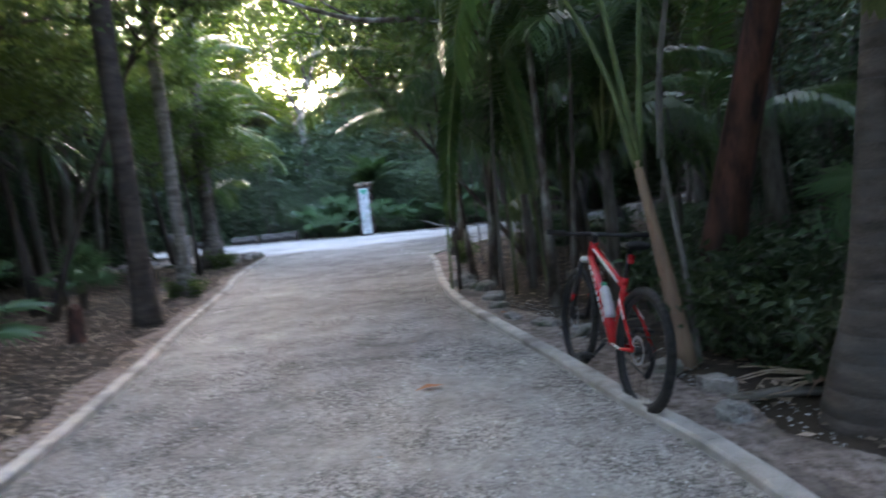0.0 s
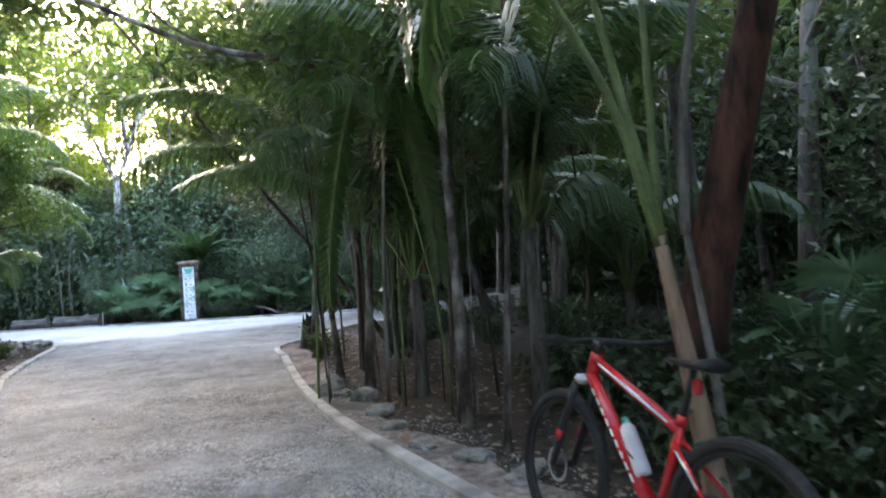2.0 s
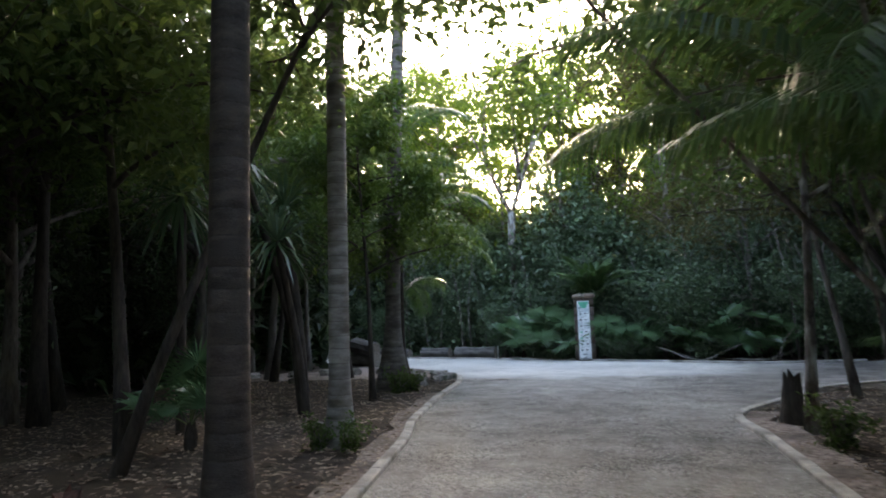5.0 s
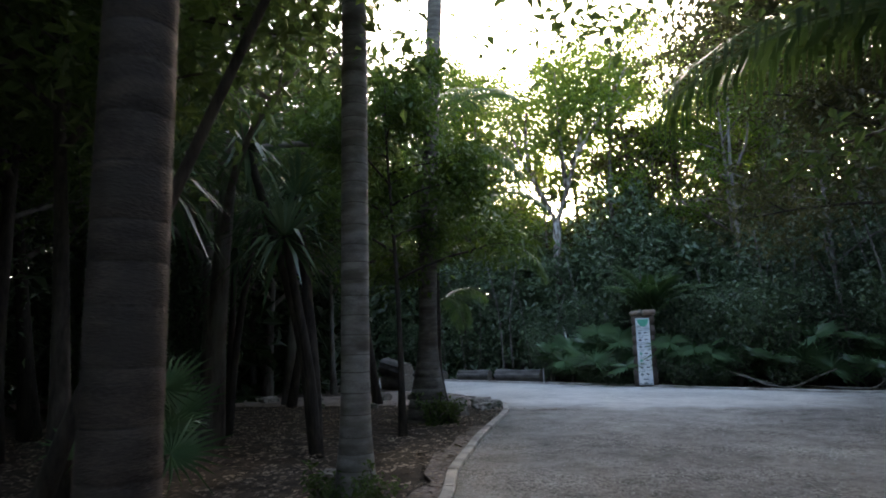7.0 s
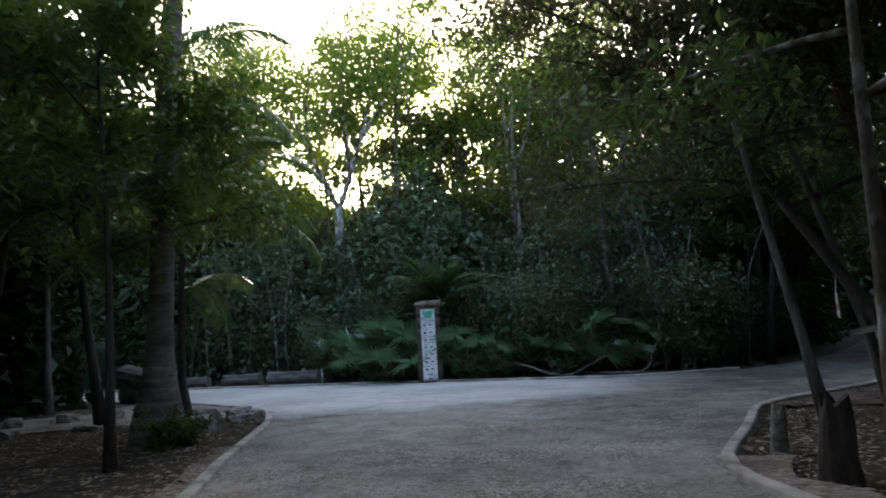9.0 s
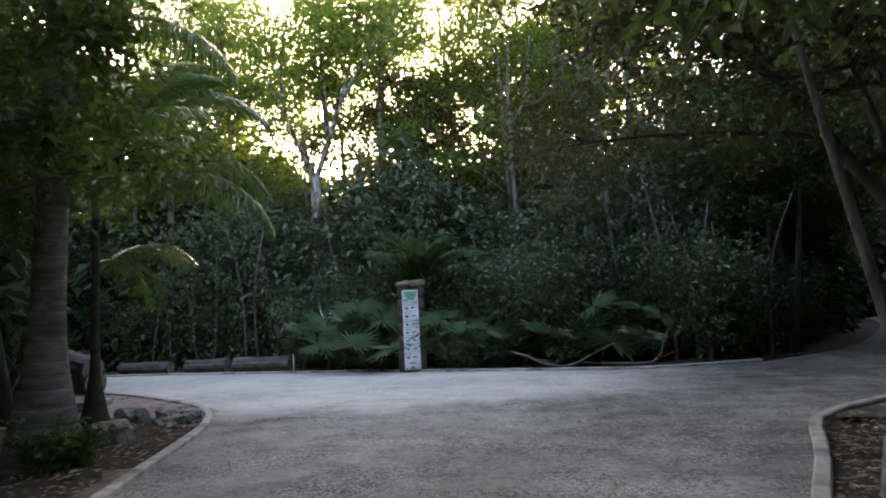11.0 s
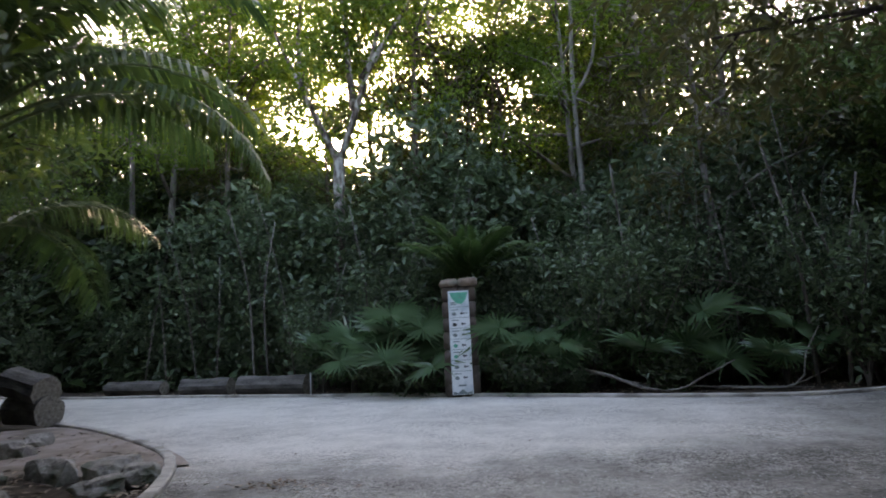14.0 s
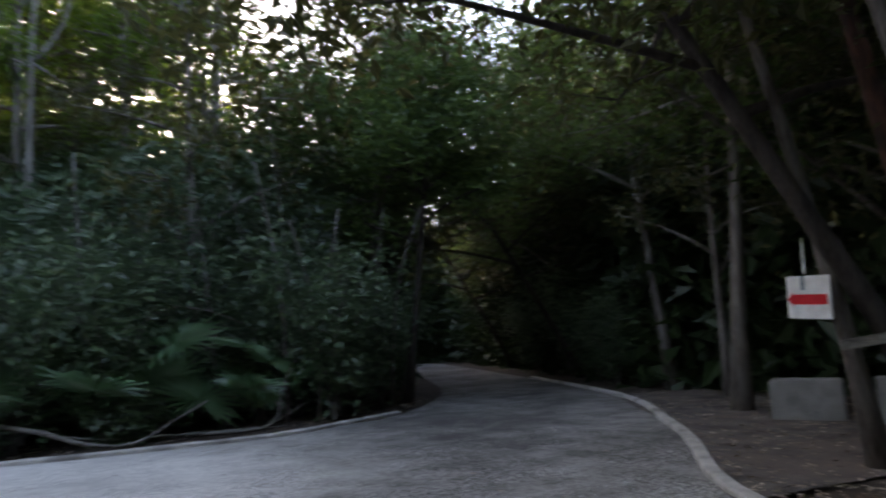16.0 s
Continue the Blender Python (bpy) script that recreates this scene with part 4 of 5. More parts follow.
# ---- fan palms ----
for i, (x, y, s, k) in enumerate(((-9.95, 26.75, 1.2, 15), (-9.35, 26.8, 1.0, 12), (-10.5, 26.95, 0.75, 9), (-7.35, 26.4, 0.95, 15), (-6.75, 26.55, 0.9, 13), (-7.0, 26.25, 0.6, 9), (-4.6, 26.7, 1.1, 14), (-11.1, 27.2, 0.9, 10),
                                  (-12.0, 27.7, 0.8, 9), (-2.8, 26.7, 0.9, 8))):
    fan_palm("fan_palm", "fan palm with grey-green pleated leaves by the track", (x, y), s, k, 50 + i, 0.28)
for i, (x, y, s, k) in enumerate(((3.3, 6.7, 0.8, 12), (3.9, 7.6, 0.85, 11), (-5.6, 6.1, 0.6, 10), (-8.4, 10.6, 0.65, 10))):
    fan_palm("fan_palm", "fan palm with silvery green leaves in the shade", (x, y), s, k, 70 + i, 0.3, (-0.8, -0.6) if x > 0 else (0.8, -0.6))


def spiky_tree(label, at, stems, seed):
    """A many-stemmed tree with heads of long strap leaves."""
    top = thing("dragon_tree", label, "tree", m=pose(at[0], at[1], -0.05))
    rng = np.random.default_rng(seed)
    for dx, dy, h, r in stems:
        h *= 1.18
        p = smooth_line([(0, 0, -0.05), (dx * 0.25, dy * 0.25, h * 0.4), (dx, dy, h)], 0.3)
        part("stem", mesh("stem", *tube(p, np.linspace(r, r * 0.6, len(p)), 9), M_DARKBARK, smooth=True), top)
        n = 95
        az, el = rng.uniform(0, 6.28, n), rng.uniform(-0.9, 1.3, n)
        d = np.stack([np.cos(az) * np.cos(el), np.sin(az) * np.cos(el), np.sin(el)], 1)
        ln = rng.uniform(0.8, 1.2, n)[:, None]
        s = np.cross(d, [0, 0, 1.0])
        s /= np.linalg.norm(s, axis=1)[:, None]
        b = np.array([dx, dy, h]) + d * 0.05
        w = 0.028
        dn = np.array([0, 0, -1.0])
        v = np.stack([b - s * w * 0.5, b + s * w * 0.5, b + d * ln * 0.5 + s * w + dn * 0.03, b + d * ln * 0.5 - s * w + dn * 0.03, b + d * ln * 0.95 + dn * ln * 0.3], 1).reshape(-1, 3)
        f = [q for i in range(n) for q in ((5 * i, 5 * i + 1, 5 * i + 2, 5 * i + 3), (5 * i + 3, 5 * i + 2, 5 * i + 4))]
        part("leaf_head", mesh("leaf_head", v, f, M_STRAP), top, "head of long drooping strap leaves")
    return top


spiky_tree("spiky-headed tree with dark leaning stems in the bed", (-9.1, 13.35), ((-0.7, 0.3, 3.0, 0.10), (-0.2, -0.4, 2.4, 0.08), (-1.1, -0.3, 3.6, 0.09)), 1)
spiky_tree("spiky-headed tree with thin dark stems in the bed", (-11.5, 13.9), ((-0.3, 0.3, 2.6, 0.07), (0.4, 0.2, 3.2, 0.07)), 2)
spiky_tree("spiky-headed tree with thin dark stems in the bed", (-9.6, 11.4), ((-0.4, 0.3, 3.4, 0.07), (0.3, -0.3, 2.8, 0.07)), 3)

copy_thing(over, pose(0.3, 29.6, 0, 0, 0, 200))
for x, y, a in ((0.4, 27.8, 160), (-12.6, 19.0, 60), (-14.3, 17.9, 230)):
    copy_thing(dark, pose(x, y, 0, 0, 0, a))
for x, y, a, k in ((8.2, 30.6, 140, 1.0), (6.0, 40.5, 80, 1.1), (11.4, 38.0, 190, 1.1), (3.4, 18.0, 310, 1.0), (-15.8, 21.0, 20, 0.75), (-19.5, 22.8, 120, 0.95), (-23, 24.4, 220, 1.0), (-22.5, 32.2, 320, 1.0)):
    copy_thing(over, pose(x, y, 0, 0, 0, a) @ Matrix.Scale(k, 4))
for x, y in spread_out(5, (1.5, 17), (9, 31), 0.8, 33, 2.6):
    copy_thing(over, pose(x, y, 0, 0, 0, x * 70))


def cane_clump(label, at, count, reach, seed):
    """A clump of thin upright canes."""
    top = thing("cane_clump", label, "cane clump", m=pose(at[0], at[1], -0.05))
    rng = random.Random(seed)
    for i in range(count):
        x, y, h = rng.uniform(-reach, reach), rng.uniform(-reach, reach), rng.uniform(2.4, 4.6)
        lx, ly = rng.uniform(-0.4, 0.4), rng.uniform(-0.4, 0.4)
        p = smooth_line([(x, y, 0), (x + lx * 0.3, y + ly * 0.3, h * 0.5), (x + lx, y + ly, h)], 0.5)
        r = rng.uniform(0.010, 0.028)
        part("cane", mesh("cane", *tube(p, np.linspace(r, r * 0.6, len(p)), 6), (M_DARKBARK, M_MOTTLED, M_BARK, M_STALK)[i % 4], smooth=True), top)
    return top


cane_clump("clump of thin upright palm canes by the bend", (-0.75, 9.6), 8, 0.6, 1)
cane_clump("clump of thin upright palm canes by the verge", (0.25, 8.7), 5, 0.5, 2)
cane_clump("clump of thin palm canes in the shade", (-0.6, 12.0), 10, 0.7, 3)
cane_clump("clump of thin canes deeper in the wood", (2.4, 10.4), 10, 0.9, 4)


# ---- stone pillar with its sign ----
pillar = thing("sign_pillar", "rough stone pillar with a tall white directory sign", "sign", m=pose(-8.42, 26.12, 0, 0, 0, 12))
courses = ((0.0, 0.56, 0.66), (0.56, 0.30, 0.64), (0.86, 0.34, 0.66), (1.2, 0.26, 0.62), (1.46, 0.30, 0.65), (1.76, 0.28, 0.63))
for i, (z, h, w) in enumerate(courses):
    cut = (0.5, 0.42, 0.56, 0.47, 0.55, 0.5)[i]
    for x0, x1 in ((-w / 2, -w / 2 + w * cut), (-w / 2 + w * cut, w / 2)):
        part("stone_block", mesh("stone_block", *box(x1 - x0 - 0.012, 0.42, h - 0.012, 0.022, ((x0 + x1) / 2, 0, z + h / 2), 0.012, i * 2 + (x0 < -0.1)), M_BLOCK, smooth=True), pillar)
for x, w, h, s in ((-0.17, 0.35, 0.14, 3), (0.18, 0.35, 0.15, 4)):
    part("capstone", mesh("capstone", *box(w, 0.48, h, 0.03, (x, 0, 2.04 + h / 2), 0.02, s), M_CAP, smooth=True), pillar, "brown weathered capstone")
panel = part("sign_panel", mesh("sign_panel", *box(0.385, 0.025, 1.9, 0.004, (-0.0, -0.245, 1.0)), M_PANEL), pillar, "tall white printed sign panel")


def flat_print(name, pts, mat):
    """A flat printed shape on the panel's face, x and z from the panel's top left."""
    v = [(-0.1925 + x, -0.2605, 1.95 - z) for x, z in pts]
    v += [(a, -0.2575, c) for a, b, c in v]
    n = len(pts)
    f = [tuple(range(n)), tuple(range(2 * n - 1, n - 1, -1))] + [(i, n + i, n + (i + 1) % n, (i + 1) % n) for i in range(n)]
    return part(name, mesh(name, v, f, mat), panel)


def rect(x, z, w, h):
    return [(x, z), (x, z + h), (x + w, z + h), (x + w, z)]


flat_print("green_map", [(0.03, 0.03), (0.06, 0.13), (0.15, 0.23), (0.25, 0.25), (0.33, 0.16), (0.37, 0.03)], M_MINT)
for x, z, w, h in ((0.03, 0.21, 0.10, 0.022), (0.03, 0.245, 0.12, 0.02), (0.14, 0.12, 0.12, 0.02)):
    flat_print("writing_bar", rect(x, z, w, h), M_GREYINK)
for i in range(8):
    z = 0.30 + i * 0.195
    if i < 7:
        flat_print("dividing_line", rect(0.01, z, 0.365, 0.008), M_GREYINK)
    if i < 7:
        a = 0.25 + 0.01 * (i % 3)
        zc = z + 0.12
        flat_print("arrow", [(a - 0.045, zc), (a - 0.01, zc + 0.03), (a - 0.01, zc + 0.012), (a + 0.045, zc + 0.012), (a + 0.045, zc - 0.012), (a - 0.01, zc - 0.012), (a - 0.01, zc - 0.03)], M_INK)
        k = 12
        flat_print("picture", [(0.10 + 0.042 * math.cos(q * 2 * math.pi / k) * (1 + 0.2 * math.sin(q * 3 + i)), zc + 0.01 - 0.034 * math.sin(q * 2 * math.pi / k)) for q in range(k)][::1],
                   (M_GREYINK, M_INK, M_GREYINK, M_MINT, M_MINT, M_GREYINK, M_GREYINK)[i])
        flat_print("writing_bar", rect(0.05, z + 0.045, 0.13, 0.016), M_GREYINK)
flat_print("arrow", [(0.315, 0.42), (0.33, 0.435), (0.345, 0.42), (0.33, 0.405)], M_INK)
flat_print("writing_bar", rect(0.12, 1.72, 0.14, 0.03), M_GREYINK)
flat_print("grey_motif", [(0.02, 1.89), (0.365, 1.89), (0.365, 1.84), (0.27, 1.87), (0.19, 1.80), (0.11, 1.87), (0.02, 1.84)], M_GREYINK)

# ---- logs and dead wood ----
def log(label, at, length, r, turn, seed):
    rng = np.random.default_rng(seed)
    top = thing("log", label, "log", "logs along the track", pose(at[0], at[1], 0, 0, 0, turn))
    t = np.linspace(0, 1, 9)
    n = 18
    v, f = tube(np.stack([(t - 0.5) * length, 0.02 * np.sin(t * 5), r * 0.97 + 0 * t], 1), r * (1 + 0.05 * np.sin(t * 7 + seed)), n)
    v = np.array(v)
    bumps = 1 + 0.05 * rng.normal(0, 1, n)
    for q in range(n):
        v[q::n][:, 1] *= bumps[q]
        v[q::n, 2] = r + (v[q::n, 2] - r) * bumps[q]
    part("bark", mesh("bark", v, f[:-2], M_LOG), top)
    for e, ring in ((-1, list(range(n))[::-1]), (1, [8 * n + q for q in range(n)])):
        part("sawn_end", mesh("sawn_end", v[ring] + [0.004 * e, 0, 0], [tuple(range(n))], M_CUT), top, "cracked sawn end")
    return top


log("grey weathered log lying along the track", (-13.05, 27.25), 1.75, 0.215, -3, 1)
log("short dark log lying along the track", (-15.0, 27.55), 1.25, 0.20, 4, 2)
log("dark log lying in the shade of the shrubs", (-17.4, 28.0), 1.9, 0.17, -6, 3)
stake = thing("marker_stake", "thin white stake beside a log", "stake", m=pose(-12.1, 27.15, 0))
part("stake", mesh("stake", *box(0.025, 0.025, 0.5, 0.003, (0, 0, 0.22)), M_WHITE), stake)


def dead_branch(label, lines, r, seed):
    top = thing("dead_branch", label, "branch")
    rng = np.random.default_rng(seed)
    for i, pts in enumerate(lines):
        p = smooth_line(pts, 0.2)
        p = p + rng.normal(0, 0.006, p.shape)
        part("bough" if i == 0 else "twig", mesh("bough", *tube(p, np.linspace(r, r * 0.35, len(p)) * (1 if i == 0 else 0.55), 7), M_DEADWOOD, smooth=True), top)
    return top


dead_branch("bare grey fallen branch before the shrubs", [[(-6.3, 26.3, 0.42), (-5.7, 26.0, 0.28), (-5.2, 25.75, 0.1), (-4.7, 25.7, 0.06), (-4.2, 25.8, 0.28), (-3.7, 26.1, 0.5)],
                                                    [(-5.7, 26.0, 0.28), (-5.3, 26.2, 0.14), (-4.4, 26.1, 0.08), (-2.6, 25.9, 0.05)]], 0.035, 1)
dead_branch("thin dry branch lying in the undergrowth", [[(-4.0, 26.0, 0.05), (-2.9, 25.75, 0.1), (-2.6, 26.1, 0.6), (-2.3, 26.4, 1.0)], [(-2.9, 25.75, 0.1), (-2.2, 26.0, 0.35)]], 0.022, 2)
dead_branch("tangle of bare arching twigs", [[(-4.8, 27.0, 0.1), (-4.7, 27.0, 1.3), (-4.1, 27.0, 1.9), (-3.2, 27.1, 1.75), (-2.2, 27.1, 1.2)], [(-4.2, 27, 1.0), (-3.8, 27, 1.6), (-3.4, 27.1, 2.4)],
                                     [(-4.0, 27, 0.8), (-3.5, 27.0, 1.3), (-3.2, 27, 1.7)], [(-6.5, 27.2, 1.5), (-5.8, 27.1, 1.9), (-5.1, 27.0, 2.0), (-4.6, 27.0, 1.95)]], 0.024, 3)
for i, (a, b, c) in enumerate((((-1.9, 26.5, 0), (-1.75, 26.6, 1.6), (-1.35, 26.7, 3.6)), ((-2.3, 26.8, 0), (-2.4, 26.8, 2.2), (-2.75, 27, 4.4)), ((-3.3, 27.3, 0), (-3.45, 27.3, 2.0), (-3.7, 27.4, 4.2)),
                               ((-5.2, 27.6, 0), (-5.3, 27.6, 2.5), (-5.45, 27.8, 4.5)), ((-1.3, 27.0, 0), (-1.55, 27, 1.2), (-2.15, 27.0, 3.4)), ((-0.2, 27.3, 0), (0.0, 27.2, 2.2), (0.7, 27.3, 4.0)))):
    sap = thing("sapling", "slender bare pale sapling trunk leaning in the thicket", "sapling", "bare saplings", pose(*a))
    part("trunk", mesh("trunk", *tube(smooth_line([np.subtract(q, a) + (0, 0, -0.05 if q is a else 0) for q in (a, b, c)], 0.4), np.linspace(0.04, 0.018, len(smooth_line([a, b, c], 0.4))), 7), M_BARK, smooth=True), sap)

sap_rng = random.Random(14)
for i in range(22):
    x = -17.5 + i * 0.82 + sap_rng.uniform(-0.3, 0.3)
    if abs(x + 8.4) > 0.9:
        y = 26.75 + sap_rng.uniform(0, 0.9) + max(0.0, -8 - x) * 0.13
        copy_thing(sap, pose(x, y, 0, sap_rng.uniform(-6, 6), sap_rng.uniform(-9, 9), sap_rng.uniform(0, 360)) @ Matrix.Diagonal((*[sap_rng.uniform(0.4, 0.7)] * 2, sap_rng.uniform(0.7, 1.3), 1)))

white_fork = thing("tree", "bare pale forked trunk among the crowns", "tree", m=pose(-6.15, 29.6, 0))
for nm, pts, r in (("trunk", [(0, 0, -0.1), (0.05, 0, 3.5), (0.0, 0, 6.9), (0.1, 0, 9.3)], 0.085), ("limb", [(0.0, 0, 6.7), (0.5, 0.1, 7.6), (0.75, 0.2, 9.6)], 0.05), ("limb", [(0.0, 0, 6.6), (-0.7, 0, 6.85), (-1.1, 0, 6.95)], 0.03),
                   ("limb", [(0.0, 0, 6.7), (0.5, 0, 6.4), (0.8, 0, 6.25)], 0.03)):
    p = smooth_line(pts, 0.5)
    part(nm, mesh(nm, *tube(p, np.linspace(r, r * 0.5, len(p)), 8), M_PALEBARK, smooth=True), white_fork)

# ---- rocks ----
rock_rng = random.Random(9)


def rock(label, x, y, sx, sy, sz, seed, group="rocks along the kerb"):
    ob = tagged(new("rock", mesh("rock", *stone(sx, sy, sz, seed), M_ROCK, smooth=False)), label, "rock", group)
    ob.matrix_basis = pose(x, y, sz * 0.24, 0, 0, rock_rng.uniform(0, 360))


for i, (x, y, sx, sy, sz) in enumerate(((1.42, 4.9, 0.2, 0.15, 0.13), (1.42, 4.42, 0.17, 0.14, 0.13), (0.55, 6.5, 0.3, 0.16, 0.11), (0.25, 6.95, 0.24, 0.15, 0.1), (-0.35, 8.0, 0.22, 0.16, 0.1), (-0.5, 8.6, 0.24, 0.18, 0.13),
                                        (-0.72, 9.3, 0.26, 0.2, 0.18), (-0.95, 9.55, 0.2, 0.16, 0.13), (-1.15, 9.9, 0.3, 0.22, 0.2), (-1.3, 10.3, 0.3, 0.24, 0.2), (1.15, 5.35, 0.22, 0.16, 0.1), (-0.1, 7.35, 0.2, 0.15, 0.1))):
    rock("pale rough limestone rock on the verge", x, y, sx, sy, sz, i + 1)
for i, (x, y, sx, sy, sz) in enumerate(((-9.75, 17.75, 0.42, 0.36, 0.32), (-10.7, 19.3, 0.55, 0.26, 0.26), (-10.05, 19.35, 0.42, 0.34, 0.24), (-9.75, 19.3, 0.3, 0.26, 0.2), (-9.8, 18.9, 0.36, 0.24, 0.16), (-11.2, 18.9, 0.5, 0.26, 0.16),
                                        (-12.4, 20.3, 0.4, 0.3, 0.24), (-13.2, 19.9, 0.42, 0.3, 0.24), (-13.9, 19.6, 0.36, 0.3, 0.22), (-12.8, 21.0, 0.36, 0.24, 0.2), (-14.6, 19.0, 0.4, 0.3, 0.22), (-15.6, 18.4, 0.4, 0.3, 0.2),
                                        (-12.3, 18.3, 0.34, 0.24, 0.14), (-13.4, 17.8, 0.3, 0.24, 0.16), (-8.3, 13.3, 0.22, 0.16, 0.1), (-8.0, 12.4, 0.2, 0.16, 0.08))):
    rock("grey angular stone edging the sandy path", x, y, sx, sy, sz, i + 21, "stones edging the sandy path")

# ---- stumps ----
def stump(label, x, y, h, r, seed, mat):
    top = thing("tree_stump", label, "stump", m=pose(x, y, -0.05))
    rng = np.random.default_rng(seed)
    n = 16
    v, f = tube([(0, 0, 0), (0, 0, h * 0.35), (0.02, 0, h * 0.7), (0.03, 0, h)], [r * 1.25, r, r * 0.92, r * 0.8], n)
    v = np.array(v)
    v[-n:, 2] += rng.uniform(-0.22, 0.2, n) * h
    part("broken_trunk", mesh("broken_trunk", v, f, mat), top)
    return top


stump("dark broken tree stump with a splintered top", -2.2, 14.5, 0.62, 0.13, 1, M_DARKBARK)
stump("grey pointed stump standing by the kerb", -2.3, 15.75, 0.45, 0.075, 2, M_DEADWOOD)
stump("dark broken stump in the palm bed", -5.75, 7.6, 0.5, 0.10, 3, M_REDBARK)
for i, (z, tip) in enumerate(((0.02, 0), (0.42, 9))):
    lg = log("thick dark log stacked at the end of the bed", (-15.2, 22.75), 1.1, 0.24, -14 + 6 * i, 7 + i)
    lg.matrix_basis = pose(-14.95 - 0.1 * i, 22.85, z, 0, tip, -14)

# ---- bicycle ----
bike = thing("bicycle", "red and white mountain bike leaning against a palm stem", "bicycle", m=pose(0.95, 4.62, -0.02, 8, 0, 110))
R = 0.37


def wheel(x):
    w = part("wheel", mesh("hub", *tube([(x, -0.05, R), (x, 0.05, R)], [0.022, 0.022], 10), M_BLACK, smooth=True), bike)
    part("tyre", mesh("tyre", *moved(ring_tube(R - 0.030, 0.027, 96, 10, 1.0, 0.005), pose(x, 0, R)), M_RUBBER), w, "black knobbly tyre")
    part("rim", mesh("rim", *moved(ring_tube(R - 0.062, 0.011, 48, 8, 1.3), pose(x, 0, R)), M_BLACK, smooth=True), w)
    part("brake_disc", mesh("brake_disc", *moved(ring_tube(0.078, 0.008, 32, 6, 0.2), pose(x, 0.035, R)), M_CHROME), w)
    for i in range(28):
        a = i * 2 * math.pi / 28
        s = 0.03 if i % 2 else -0.03
        b = a + (0.35 if i % 4 < 2 else -0.35)
        part("spoke", mesh("spoke", *tube([(x + 0.022 * math.cos(b), s, R + 0.022 * math.sin(b)), (x + (R - 0.066) * math.cos(a), 0, R + (R - 0.066) * math.sin(a))], 0.0009, 4), M_BLACK), w)
    return w


rear, front = wheel(0.0), wheel(1.12)
BB, SEAT, HEADT, HEADB = (0.43, 0, 0.32), (0.31, 0, 0.74), (0.875, 0, 0.945), (0.915, 0, 0.84)
for nm, a, b, r0, r1 in (("down_tube", HEADB, BB, 0.032, 0.034), ("top_tube", (0.885, 0, 0.915), (0.32, 0, 0.70), 0.026, 0.022), ("seat_tube", BB, SEAT, 0.021, 0.018), ("head_tube", HEADB, HEADT, 0.030, 0.030)):
    part(nm, mesh(nm, *tube([a, np.add(a, b) / 2, b], [r0, (r0 + r1) / 2, r1], 12), M_RED, smooth=True), bike, "glossy red frame tube")
for s in (1, -1):
    part("chain_stay", mesh("chain_stay", *tube([(0.41, 0.025 * s, 0.32), (0.2, 0.055 * s, 0.335), (0.0, 0.065 * s, R)], [0.013, 0.011, 0.011], 8), M_RED, smooth=True), bike)
    part("seat_stay", mesh("seat_stay", *tube([(0.33, 0.02 * s, 0.66), (0.16, 0.055 * s, 0.52), (0.0, 0.065 * s, R)], [0.010, 0.009, 0.010], 8), M_RED, smooth=True), bike)
    part("fork_leg", mesh("fork_leg", *tube([(0.945, 0.06 * s, 0.80), (1.03, 0.062 * s, 0.60), (1.12, 0.062 * s, R)], [0.017, 0.021, 0.018], 10), M_BLACK, smooth=True), bike, "black suspension fork leg")
    part("fork_decal", mesh("fork_decal", *tube([(1.05, 0.064 * s, 0.555), (1.075, 0.065 * s, 0.50)], [0.023, 0.022], 10), M_RED, smooth=True), bike, "red fork decal")
    part("grip", mesh("grip", *tube([(0.80, 0.24 * s, 1.005), (0.775, 0.37 * s, 1.012)], [0.017, 0.018], 10), M_RUBBER, smooth=True), bike)
    part("brake_lever", mesh("brake_lever", *tube([(0.825, 0.20 * s, 1.0), (0.87, 0.23 * s, 0.985), (0.85, 0.31 * s, 0.975)], [0.012, 0.007, 0.005], 6), M_BLACK), bike)
    part("top_tube_stripe", mesh("top_tube_stripe", *tube([(0.83, 0.023 * s, 0.897), (0.58, 0.022 * s, 0.804), (0.37, 0.019 * s, 0.722)], [0.006, 0.009, 0.006], 6), M_WHITE, smooth=True), bike, "white stripe along the top tube")
    part("seat_stay_stripe", mesh("seat_stay_stripe", *tube([(0.30, 0.035 * s, 0.625), (0.16, 0.063 * s, 0.525)], [0.006, 0.005], 6), M_WHITE, smooth=True), bike)
    part("chain_stay_stripe", mesh("chain_stay_stripe", *tube([(0.38, 0.038 * s, 0.328), (0.2, 0.066 * s, 0.342)], [0.005, 0.005], 6), M_WHITE, smooth=True), bike)
    for i in range(9):
        t0 = 0.14 + i * 0.075
        q = np.array(HEADB) + (np.array(BB) - HEADB) * t0
        part("lettering_bar", mesh("lettering_bar", *moved(box(0.012, 0.006, 0.034, 0.001), pose(q[0], 0.033 * s, q[2], 0, 38, 0)), M_WHITE), bike, "white block of the frame lettering")
    part("crank_arm", mesh("crank_arm", *tube([(0.43, 0.07 * s, 0.32), (0.43 + 0.13 * s, 0.085 * s, 0.32 - 0.11 * s)], [0.014, 0.011], 8), M_BLACK, smooth=True), bike)
    part("pedal", mesh("pedal", *box(0.09, 0.095, 0.022, 0.005, (0.43 + 0.13 * s, 0.14 * s, 0.32 - 0.11 * s)), M_BLACK), bike)
part("fork_crown", mesh("fork_crown", *box(0.05, 0.15, 0.045, 0.012, (0.935, 0, 0.815)), M_CHROME, smooth=True), bike, "silver fork crown")
